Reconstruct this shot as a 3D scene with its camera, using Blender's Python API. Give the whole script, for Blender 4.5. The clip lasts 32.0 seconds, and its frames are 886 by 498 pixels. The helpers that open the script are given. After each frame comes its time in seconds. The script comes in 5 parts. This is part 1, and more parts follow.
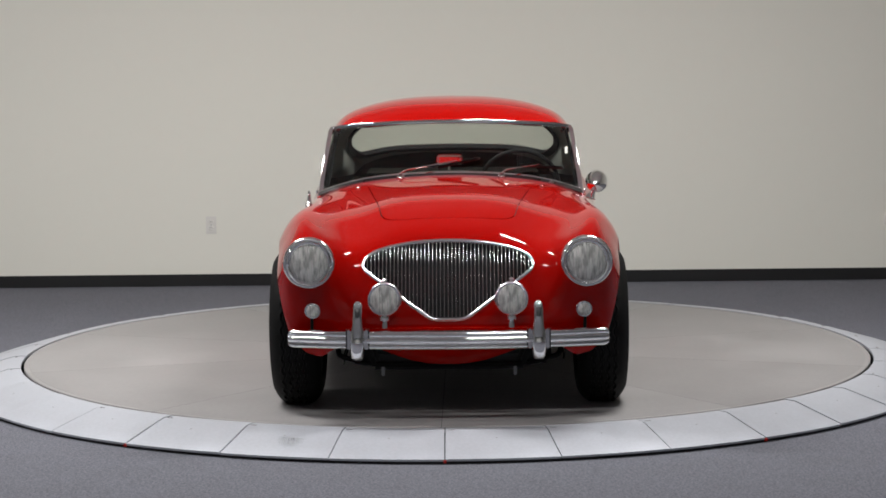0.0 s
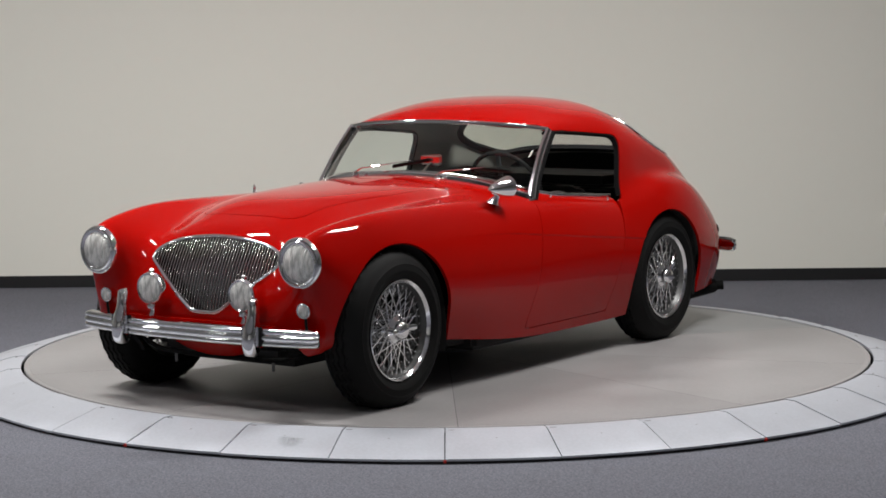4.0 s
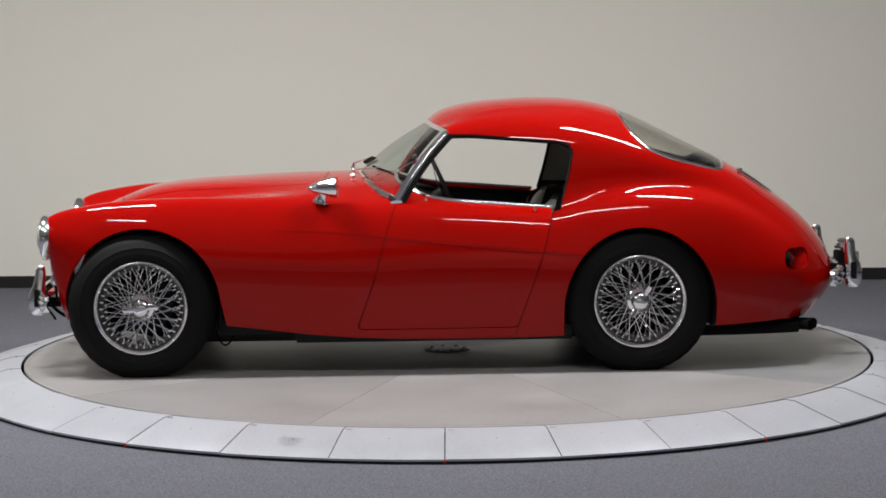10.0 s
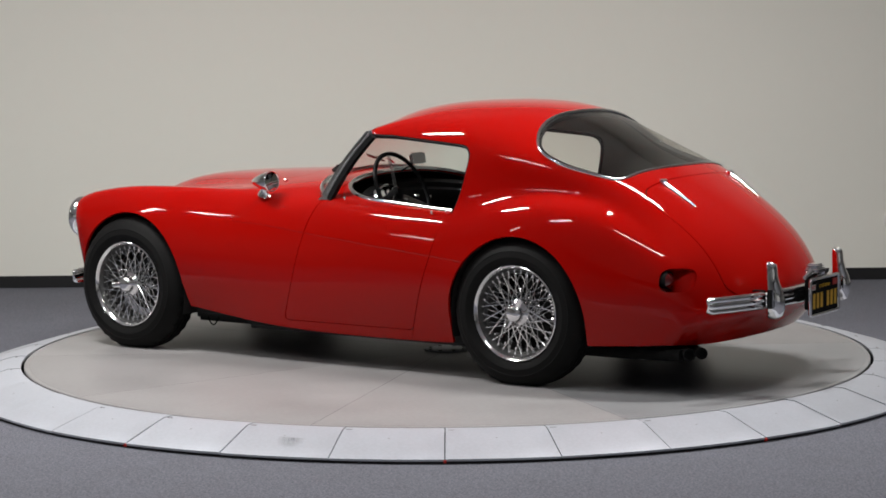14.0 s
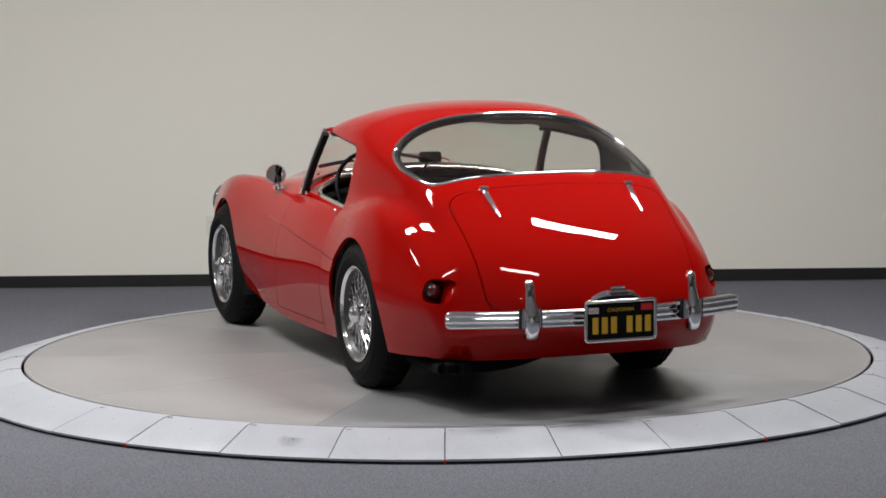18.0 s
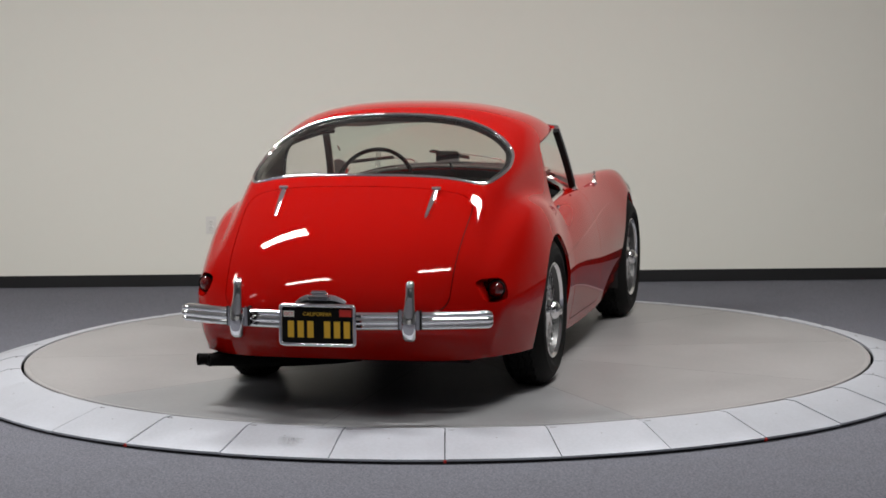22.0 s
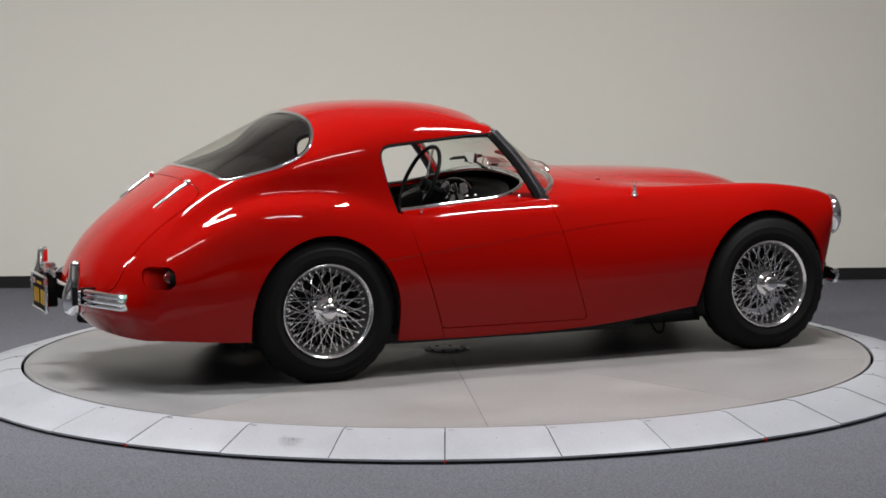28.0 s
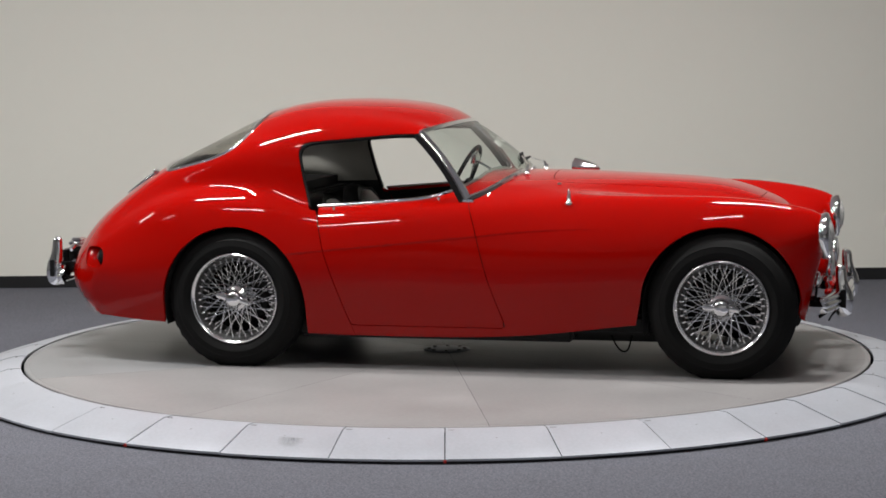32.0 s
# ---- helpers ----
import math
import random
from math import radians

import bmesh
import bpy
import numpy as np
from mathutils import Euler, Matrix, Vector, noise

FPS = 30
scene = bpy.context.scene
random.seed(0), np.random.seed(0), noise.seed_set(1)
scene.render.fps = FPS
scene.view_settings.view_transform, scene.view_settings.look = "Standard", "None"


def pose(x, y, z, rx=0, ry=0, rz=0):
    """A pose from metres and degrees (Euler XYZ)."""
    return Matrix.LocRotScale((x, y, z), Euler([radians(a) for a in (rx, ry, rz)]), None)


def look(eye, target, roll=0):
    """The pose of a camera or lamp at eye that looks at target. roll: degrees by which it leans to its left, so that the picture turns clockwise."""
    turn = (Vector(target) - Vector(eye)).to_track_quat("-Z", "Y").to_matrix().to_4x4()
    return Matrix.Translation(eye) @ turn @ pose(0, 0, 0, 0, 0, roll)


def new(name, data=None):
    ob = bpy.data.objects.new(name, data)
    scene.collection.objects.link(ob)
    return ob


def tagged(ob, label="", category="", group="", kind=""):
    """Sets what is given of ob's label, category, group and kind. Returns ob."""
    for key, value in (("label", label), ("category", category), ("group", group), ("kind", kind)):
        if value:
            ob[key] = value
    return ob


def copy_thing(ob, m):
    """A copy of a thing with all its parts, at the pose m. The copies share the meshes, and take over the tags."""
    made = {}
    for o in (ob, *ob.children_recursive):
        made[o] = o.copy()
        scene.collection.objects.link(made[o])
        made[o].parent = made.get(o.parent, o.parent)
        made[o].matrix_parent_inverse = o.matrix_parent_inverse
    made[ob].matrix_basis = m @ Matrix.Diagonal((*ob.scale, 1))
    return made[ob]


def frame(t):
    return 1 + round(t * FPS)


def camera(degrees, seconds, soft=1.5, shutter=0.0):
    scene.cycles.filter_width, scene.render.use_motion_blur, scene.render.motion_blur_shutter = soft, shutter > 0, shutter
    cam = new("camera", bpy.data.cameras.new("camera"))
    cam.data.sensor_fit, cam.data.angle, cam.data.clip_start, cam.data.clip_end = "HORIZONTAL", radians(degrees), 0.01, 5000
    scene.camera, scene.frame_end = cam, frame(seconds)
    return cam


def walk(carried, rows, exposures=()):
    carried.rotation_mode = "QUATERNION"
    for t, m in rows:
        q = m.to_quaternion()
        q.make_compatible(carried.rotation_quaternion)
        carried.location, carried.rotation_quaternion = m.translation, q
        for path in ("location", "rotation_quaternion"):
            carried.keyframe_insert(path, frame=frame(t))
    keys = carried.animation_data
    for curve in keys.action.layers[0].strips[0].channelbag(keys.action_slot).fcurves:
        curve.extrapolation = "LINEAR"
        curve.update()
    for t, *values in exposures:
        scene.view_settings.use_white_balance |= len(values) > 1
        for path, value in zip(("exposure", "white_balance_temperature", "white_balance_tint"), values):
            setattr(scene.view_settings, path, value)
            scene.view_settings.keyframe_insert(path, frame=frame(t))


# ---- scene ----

# ---- camera: on a tripod, still ----
cam = camera(24.731, 32.0, soft=1.7)
EYE = (0.0, -9.943, 1.508)
AIM = (EYE[0] - 0.001489, EYE[1] + 0.994903, EYE[2] - 0.100816)
walk(cam, [(0.0, look(EYE, AIM, -0.581)), (32.0, look(EYE, AIM, -0.581))])

# ---- light: closed hall, rows of ceiling strips, back row an added fill ----
scene.view_settings.exposure = 0.04
FLOOR = -0.085
CEIL = 3.7
WALL_Y = 3.48
world = bpy.data.worlds.new("hall_air")
world.use_nodes = True
world.node_tree.nodes["Background"].inputs[0].default_value = (0.02, 0.02, 0.02, 1)
scene.world = world
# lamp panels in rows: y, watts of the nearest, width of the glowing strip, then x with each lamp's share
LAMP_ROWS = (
    # unseen back row, added as fill from behind the camera
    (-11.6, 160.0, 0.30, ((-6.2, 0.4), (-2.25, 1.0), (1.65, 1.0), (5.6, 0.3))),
    (-3.2, 34.0, 0.15, ((-6.2, 0.35), (-2.6, 1.0), (0.8, 1.0))),
    (-0.75, 122.0, 0.22, ((-6.2, 0.40), (-2.25, 1.17), (1.65, 1.02))),
)
STRIPS = [(x, y, watt * share, wide) for y, watt, wide, spots in LAMP_ROWS for x, share in spots]
STRIP_LONG, STRIP_WIDE = 1.22, 0.32


# ---- materials ----
def nodes_of(name):
    m = bpy.data.materials.new(name)
    m.use_nodes = True
    nt = m.node_tree
    return m, nt, nt.nodes["Principled BSDF"]


def put(bsdf, **kw):
    for key, value in kw.items():
        bsdf.inputs[key.replace("_", " ")].default_value = value


def surface(name, color, rough=0.5, metal=0.0, vary=0.0, scale=6.0, bump=0.0, bump_scale=80.0, fine=0.0, coat=0.0, coat_rough=0.03, spread=0.0, stretch=(1, 1, 1)):
    """A material with colour clouds at two scales, roughness wear and fine relief, in object metres."""
    m, nt, b = nodes_of(name)
    put(b, Base_Color=(*color, 1), Roughness=rough, Metallic=metal, Coat_Weight=coat, Coat_Roughness=coat_rough)
    co = nt.nodes.new("ShaderNodeTexCoord")
    mp = nt.nodes.new("ShaderNodeMapping")
    mp.inputs["Scale"].default_value = stretch
    nt.links.new(co.outputs["Object"], mp.inputs[0])
    if vary or fine:
        big, small = nt.nodes.new("ShaderNodeTexNoise"), nt.nodes.new("ShaderNodeTexNoise")
        big.inputs["Scale"].default_value, small.inputs["Scale"].default_value = scale, scale * 23
        big.inputs["Detail"].default_value, small.inputs["Detail"].default_value = 5, 4
        add = nt.nodes.new("ShaderNodeMath")
        add.operation = "MULTIPLY_ADD"
        mix = nt.nodes.new("ShaderNodeMath")
        mix.operation = "MULTIPLY_ADD"
        for n in (big, small):
            nt.links.new(mp.outputs[0], n.inputs["Vector"])
        nt.links.new(big.outputs["Fac"], add.inputs[0])
        add.inputs[1].default_value, add.inputs[2].default_value = 2 * vary, 1 - vary
        nt.links.new(small.outputs["Fac"], mix.inputs[0])
        mix.inputs[1].default_value = 2 * fine
        nt.links.new(add.outputs[0], mix.inputs[2])
        sub = nt.nodes.new("ShaderNodeMath")
        sub.operation = "SUBTRACT"
        sub.inputs[1].default_value = fine
        nt.links.new(mix.outputs[0], sub.inputs[0])
        last = sub
        if spread:
            info = nt.nodes.new("ShaderNodeObjectInfo")
            rnd = nt.nodes.new("ShaderNodeMath")
            rnd.operation = "MULTIPLY_ADD"
            nt.links.new(info.outputs["Random"], rnd.inputs[0])
            rnd.inputs[1].default_value, rnd.inputs[2].default_value = 2 * spread, 1 - spread
            both = nt.nodes.new("ShaderNodeMath")
            both.operation = "MULTIPLY"
            nt.links.new(rnd.outputs[0], both.inputs[0])
            nt.links.new(sub.outputs[0], both.inputs[1])
            last = both
        tint = nt.nodes.new("ShaderNodeVectorMath")
        tint.operation = "SCALE"
        tint.inputs[0].default_value = color
        nt.links.new(last.outputs[0], tint.inputs["Scale"])
        nt.links.new(tint.outputs[0], b.inputs["Base Color"])
        rr = nt.nodes.new("ShaderNodeMath")
        rr.operation = "MULTIPLY_ADD"
        nt.links.new(big.outputs["Fac"], rr.inputs[0])
        rr.inputs[1].default_value, rr.inputs[2].default_value = rough * 0.3, rough * 0.85
        nt.links.new(rr.outputs[0], b.inputs["Roughness"])
    if bump:
        bn, bp = nt.nodes.new("ShaderNodeTexNoise"), nt.nodes.new("ShaderNodeBump")
        bn.inputs["Scale"].default_value, bn.inputs["Detail"].default_value = bump_scale, 3
        bp.inputs["Strength"].default_value, bp.inputs["Distance"].default_value = bump, 0.004
        nt.links.new(mp.outputs[0], bn.inputs["Vector"])
        nt.links.new(bn.outputs["Fac"], bp.inputs["Height"])
        nt.links.new(bp.outputs[0], b.inputs["Normal"])
    return m


def pane_glass(name, color):
    """Thin pane: clear with a tint, and a mirror layer that grows towards glancing angles."""
    m, nt, b = nodes_of(name)
    tr, gl, mx, lw, pw, ml = (nt.nodes.new(k) for k in ("ShaderNodeBsdfTransparent", "ShaderNodeBsdfGlossy", "ShaderNodeMixShader", "ShaderNodeLayerWeight", "ShaderNodeMath", "ShaderNodeMath"))
    tr.inputs[0].default_value = (*color, 1)
    gl.inputs["Roughness"].default_value = 0.01
    lw.inputs[0].default_value = 0.5
    pw.operation, ml.operation = "POWER", "MULTIPLY_ADD"
    pw.inputs[1].default_value = 3.0
    ml.inputs[1].default_value, ml.inputs[2].default_value = 0.7, 0.035
    nt.links.new(lw.outputs["Facing"], pw.inputs[0])
    nt.links.new(pw.outputs[0], ml.inputs[0])
    nt.links.new(ml.outputs[0], mx.inputs[0])
    nt.links.new(tr.outputs[0], mx.inputs[1])
    nt.links.new(gl.outputs[0], mx.inputs[2])
    nt.links.new(mx.outputs[0], nt.nodes["Material Output"].inputs[0])
    return m


# the hall's dim back is put into the colour of an unseen wall
M_FAR_DIM = surface("far_wall_dimmed", (0.16, 0.158, 0.152), 0.8, vary=0.1, scale=0.5, fine=0.02)
# side walls out of view, darkened in colour to hold down bounced light
M_SIDE_DIM = surface("side_wall_dimmed", (0.32, 0.32, 0.31), 0.8, vary=0.1, scale=0.5, fine=0.02)
M_WALL = surface("wall_paint", (0.855, 0.843, 0.765), 0.75, vary=0.03, scale=0.6, fine=0.01, bump=0.08, bump_scale=140)
M_CEIL = surface("ceiling_paint", (0.80, 0.795, 0.78), 0.9, vary=0.03, scale=0.5, fine=0.02)
M_BASE = surface("baseboard_rubber", (0.012, 0.012, 0.013), 0.45, vary=0.1, scale=3)
M_CARPET = surface("carpet", (0.126, 0.129, 0.154), 0.95, vary=0.16, scale=5.0, fine=1.1, bump=0.6, bump_scale=420)
M_DISC = surface("turntable_floor", (0.274, 0.264, 0.265), 0.42, vary=0.28, scale=1.9, fine=0.1, bump=0.05, bump_scale=90, spread=0.06)
M_DISC_WORN = surface("turntable_floor_worn", (0.240, 0.242, 0.250), 0.34, vary=0.30, scale=1.7, fine=0.1, bump=0.05, bump_scale=90, spread=0.03)
M_PLATE = surface("ring_metal", (0.455, 0.472, 0.52), 0.42, metal=0.25, vary=0.2, scale=3.4, fine=0.1, bump=0.04, bump_scale=60, spread=0.05)


def scuff_paint():
    """A thin grey smear that fades out towards its edge."""
    m, nt, b = nodes_of("scuff")
    put(b, Base_Color=(0.31, 0.315, 0.33, 1), Roughness=0.6)
    tr, mx, co, nz, gr, mp, up, ml = (nt.nodes.new(k) for k in ("ShaderNodeBsdfTransparent", "ShaderNodeMixShader", "ShaderNodeTexCoord", "ShaderNodeTexNoise", "ShaderNodeTexGradient", "ShaderNodeMapping", "ShaderNodeMapping", "ShaderNodeMath"))
    gr.gradient_type = "SPHERICAL"
    ml.operation = "MULTIPLY"
    ml.use_clamp = True
    nz.inputs["Scale"].default_value, nz.inputs["Detail"].default_value = 5.0, 5
    up.inputs["Location"].default_value = (-1, -1, 0)
    up.inputs["Scale"].default_value = (2, 2, 0)
    mp.inputs["Scale"].default_value, mp.inputs["Rotation"].default_value = (0.5, 2.6, 1), (0, 0, 0.5)
    nt.links.new(co.outputs["Generated"], up.inputs[0])
    nt.links.new(up.outputs[0], gr.inputs[0])
    nt.links.new(co.outputs["Generated"], mp.inputs[0])
    nt.links.new(mp.outputs[0], nz.inputs["Vector"])
    nt.links.new(nz.outputs["Fac"], ml.inputs[0])
    nt.links.new(gr.outputs["Fac"], ml.inputs[1])
    nt.links.new(ml.outputs[0], mx.inputs[0])
    nt.links.new(tr.outputs[0], mx.inputs[1])
    nt.links.new(b.outputs[0], mx.inputs[2])
    nt.links.new(mx.outputs[0], nt.nodes["Material Output"].inputs[0])
    return m


M_SCUFF = scuff_paint()
SCUFF_AT = -106.0
M_BRASS = surface("dull_brass", (0.42, 0.30, 0.14), 0.4, metal=0.7, vary=0.15, scale=30)
M_BOLT = surface("dull_bolt", (0.22, 0.22, 0.23), 0.5, metal=0.6, vary=0.1, scale=40)
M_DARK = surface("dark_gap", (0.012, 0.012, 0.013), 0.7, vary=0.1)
M_RED = surface("red_paint", (0.338, 0.0026, 0.0012), 0.4, vary=0.02, scale=1.5, coat=1.0, coat_rough=0.012)
put(M_RED.node_tree.nodes["Principled BSDF"], Specular_IOR_Level=0.0, Coat_IOR=1.32)
M_CHROME = surface("chrome", (0.90, 0.90, 0.91), 0.05, metal=1.0, vary=0.02, scale=9)
M_STEEL = surface("spoke_steel", (0.90, 0.90, 0.90), 0.09, metal=1.0, vary=0.05, scale=30)
M_RIM = surface("polished_rim", (0.90, 0.90, 0.91), 0.13, metal=1.0, vary=0.05, scale=20)
M_WELL = surface("dark_rim_well", (0.09, 0.09, 0.09), 0.4, metal=0.6, vary=0.15, scale=14)
M_TYRE = surface("tyre_rubber", (0.0065, 0.0064, 0.0064), 0.66, vary=0.15, scale=7, fine=0.1, bump=0.06, bump_scale=240)
M_BLACK = surface("black_metal", (0.0045, 0.0045, 0.0045), 0.85, vary=0.15, scale=8)
M_RUBBER = surface("black_rubber", (0.008, 0.008, 0.0085), 0.55, vary=0.1, scale=12)
M_TRIM = surface("black_vinyl", (0.0055, 0.0055, 0.006), 0.55, vary=0.12, scale=9, bump=0.1, bump_scale=300)
for dull in (M_TYRE, M_BLACK, M_RUBBER, M_TRIM):
    dull.node_tree.nodes["Principled BSDF"].inputs["Specular IOR Level"].default_value = 0.14
M_LINER = surface("grey_headliner", (0.36, 0.35, 0.315), 0.9, vary=0.08, scale=5, bump=0.15, bump_scale=300)
M_GREY = surface("grey_leather", (0.52, 0.51, 0.48), 0.5, vary=0.08, scale=9, bump=0.1, bump_scale=200)
M_UNDER = surface("underbody_black", (0.009, 0.009, 0.009), 0.8, vary=0.2, scale=6)
M_WHITE = surface("white_plastic", (0.78, 0.76, 0.72), 0.4, vary=0.02, scale=20)
M_REDLENS = surface("red_lens", (0.10, 0.003, 0.003), 0.15, vary=0.1, scale=60, coat=1.0)
M_PANE = pane_glass("window_glass", (0.86, 0.925, 0.885))
M_PLEXI = pane_glass("rear_window_plastic", (0.90, 0.89, 0.84))
M_YELLOW = surface("yellow_paint", (0.72, 0.42, 0.03), 0.5, vary=0.03)
M_REDTAG = surface("red_tag", (0.6, 0.03, 0.02), 0.5, vary=0.03)


# ---- mesh helpers ----
def mesh_object(name, verts, faces, material, parent=None, label="", smooth=35, normals=None):
    me = bpy.data.meshes.new(name)
    me.from_pydata([tuple(v) for v in verts], [], [tuple(f) for f in faces])
    me.validate()
    me.materials.append(material)
    if smooth:
        me.shade_smooth()
        if normals is not None:
            me.normals_split_custom_set_from_vertices([tuple(n) for n in normals])
        else:
            me.set_sharp_from_angle(angle=radians(smooth))
    ob = new(name, me)
    if parent is not None:
        ob.parent = parent
    if label:
        tagged(ob, label)
    return ob


def part(name, geo, material, parent, label="", smooth=35, at=None):
    """One mesh from (verts, faces) under a thing or a part."""
    ob = mesh_object(name, geo[0], geo[1], material, parent, label, smooth)
    if at is not None:
        ob.matrix_local = at
    return ob


def join(*geos):
    vs, fs = [], []
    for v, f in geos:
        n = len(vs)
        vs += [tuple(p) for p in v]
        fs += [tuple(i + n for i in face) for face in f]
    return vs, fs


def moved(geo, m):
    return [m @ Vector(p) for p in geo[0]], geo[1]


def box(x0, x1, y0, y1, z0, z1, bevel=0.0, seg=2):
    bm = bmesh.new()
    bmesh.ops.create_cube(bm, size=1)
    for v in bm.verts:
        v.co = Vector(((x0 + x1) / 2 + v.co.x * (x1 - x0), (y0 + y1) / 2 + v.co.y * (y1 - y0), (z0 + z1) / 2 + v.co.z * (z1 - z0)))
    if bevel:
        bmesh.ops.bevel(bm, geom=bm.edges[:], offset=bevel, segments=seg, affect="EDGES")
    bm.verts.index_update()
    out = [v.co.copy() for v in bm.verts], [[v.index for v in f.verts] for f in bm.faces]
    bm.free()
    return out


def lathe(profile, n=48, closed=False):
    """Turn a profile of (radius, along) round the y axis."""
    vs, fs, k = [], [], len(profile)
    for i in range(n):
        a = 2 * math.pi * i / n
        vs += [(r * math.cos(a), h, r * math.sin(a)) for r, h in profile]
    for i in range(n):
        j = (i + 1) % n
        for q in range(k if closed else k - 1):
            w = (q + 1) % k
            fs.append((i * k + q, i * k + w, j * k + w, j * k + q))
    if not closed:
        if profile[0][0] > 1e-6:
            fs.append(tuple(i * k for i in range(n)))
        if profile[-1][0] > 1e-6:
            fs.append(tuple(i * k + k - 1 for i in reversed(range(n))))
    return vs, fs


def sweep(path, section, up=(0, 0, 1), closed=False, ends=True, scales=None):
    """Carry a closed section of (side, up) along a path."""
    pts = [Vector(p) for p in path]
    vs, fs, k, n = [], [], len(section), len(pts)
    for i, p in enumerate(pts):
        a, b = (pts[(i - 1) % n], pts[(i + 1) % n]) if closed else (pts[max(i - 1, 0)], pts[min(i + 1, n - 1)])
        d = (b - a).normalized()
        u = Vector(up[i]) if hasattr(up[0], "__len__") else Vector(up)
        s = d.cross(u).normalized()
        w = s.cross(d).normalized()
        g = scales[i] if scales else 1.0
        vs += [p + g * (s * x + w * y) for x, y in section]
    for i in range(n if closed else n - 1):
        j = (i + 1) % n
        for q in range(k):
            w = (q + 1) % k
            fs.append((i * k + q, i * k + w, j * k + w, j * k + q))
    if ends and not closed:
        fs.append(tuple(reversed(range(k))))
        fs.append(tuple((n - 1) * k + q for q in range(k)))
    return vs, fs


def ring_section(r, n=8, flat=1.0):
    return [(r * math.cos(2 * math.pi * i / n), flat * r * math.sin(2 * math.pi * i / n)) for i in range(n)]


def spline_weights(n, ts):
    """Weights of a natural cubic spline through n even knots at the places ts."""
    a, r = np.zeros((n, n)), np.zeros((n, n))
    a[0, 0] = a[-1, -1] = 1
    for i in range(1, n - 1):
        a[i, i - 1:i + 2] = 1, 4, 1
        r[i, i - 1:i + 2] = 6, -12, 6
    second = np.linalg.solve(a, r)
    ts = np.asarray(ts, float)
    i = np.clip(ts.astype(int), 0, n - 2)
    f = ts - i
    eye = np.eye(n)
    g = 1 - f
    return (g[:, None] * eye[i] + f[:, None] * eye[i + 1] + ((g ** 3 - g) / 6)[:, None] * second[i] + ((f ** 3 - f) / 6)[:, None] * second[i + 1])


def curve(points, n):
    """n points on a smooth curve through a few."""
    return spline_weights(len(points), np.linspace(0, len(points) - 1, n)) @ np.array(points, float)


def ramp(xs, ys):
    """A smooth function through a few values."""
    xs, ys = np.array(xs, float), np.array(ys, float)
    return lambda x: np.interp(x, xs, ys)


def ease(net, strength):
    """Fair a control net a little in both directions."""
    for axis in (0, 1):
        n = net.shape[axis]
        d = np.zeros((n - 2, n))
        for i in range(n - 2):
            d[i, i:i + 3] = 1, -2, 1
        net = np.moveaxis(np.tensordot(np.linalg.inv(np.eye(n) + strength * d.T @ d), np.moveaxis(net, axis, 0), 1), 0, axis)
    return net


swage_z = ramp((-.95, -.66, -.37, 0, .25, .45, .66), (.532, .562, .590, .628, .655, .666, .671))


def swage(x, y, z):
    """How far the flank stands out along the pressed line from the front wing over the door to the rear wheel."""
    s = z - swage_z(x)
    step = np.clip(s / .007 + .5, 0, 1)
    fade = np.clip((.70 - x) / .45, 0, 1) * np.clip((x + 1.05) / .12, 0, 1)
    return np.where(np.abs(y) > .6, .0027 * fade * step * step * (3 - 2 * step) * np.exp(-np.maximum(s, 0) / .055), 0)


class Skin:
    """A smooth sheet over a net of stations (front to rear) by guides (centre to sill), both sides."""

    def __init__(self, rows, fair):
        half = np.array(rows, float)
        other = half[:, :0:-1].copy()
        other[..., 1] *= -1
        self.net = ease(np.concatenate([other, half], 1), fair)
        self.nu, self.nv = self.net.shape[:2]

    def at(self, u, v):
        a, b = spline_weights(self.nu, u), spline_weights(self.nv, v)
        p = np.einsum("ki,kj,ijc->kc", a, b, self.net)
        p[:, 1] += np.sign(p[:, 1]) * swage(*p.T)
        return p

    def normal(self, u, v):
        e = 1e-3
        du = self.at(np.minimum(u + e, self.nu - 1), v) - self.at(np.maximum(u - e, 0), v)
        dv = self.at(u, np.minimum(v + e, self.nv - 1)) - self.at(u, np.maximum(v - e, 0))
        n = np.cross(dv, du)
        return n / np.maximum(np.linalg.norm(n, axis=1), 1e-12)[:, None]

    def grid(self, mu, mv, dense=None):
        us, vs = np.linspace(0, self.nu - 1, mu), np.linspace(0, self.nv - 1, mv)
        if dense:
            mid = (self.nv - 1) / 2
            band = np.arange(mid + dense[0], mid + dense[1], .022)
            vs = np.unique(np.round(np.concatenate([vs, band, 2 * mid - band]), 5))
            mv = len(vs)
        uu, vv = np.meshgrid(us, vs, indexing="ij")
        uv = np.stack([uu.ravel(), vv.ravel()], 1)
        faces = [(i * mv + j, i * mv + j + 1, (i + 1) * mv + j + 1, (i + 1) * mv + j) for i in range(mu - 1) for j in range(mv - 1)]
        return uv, faces


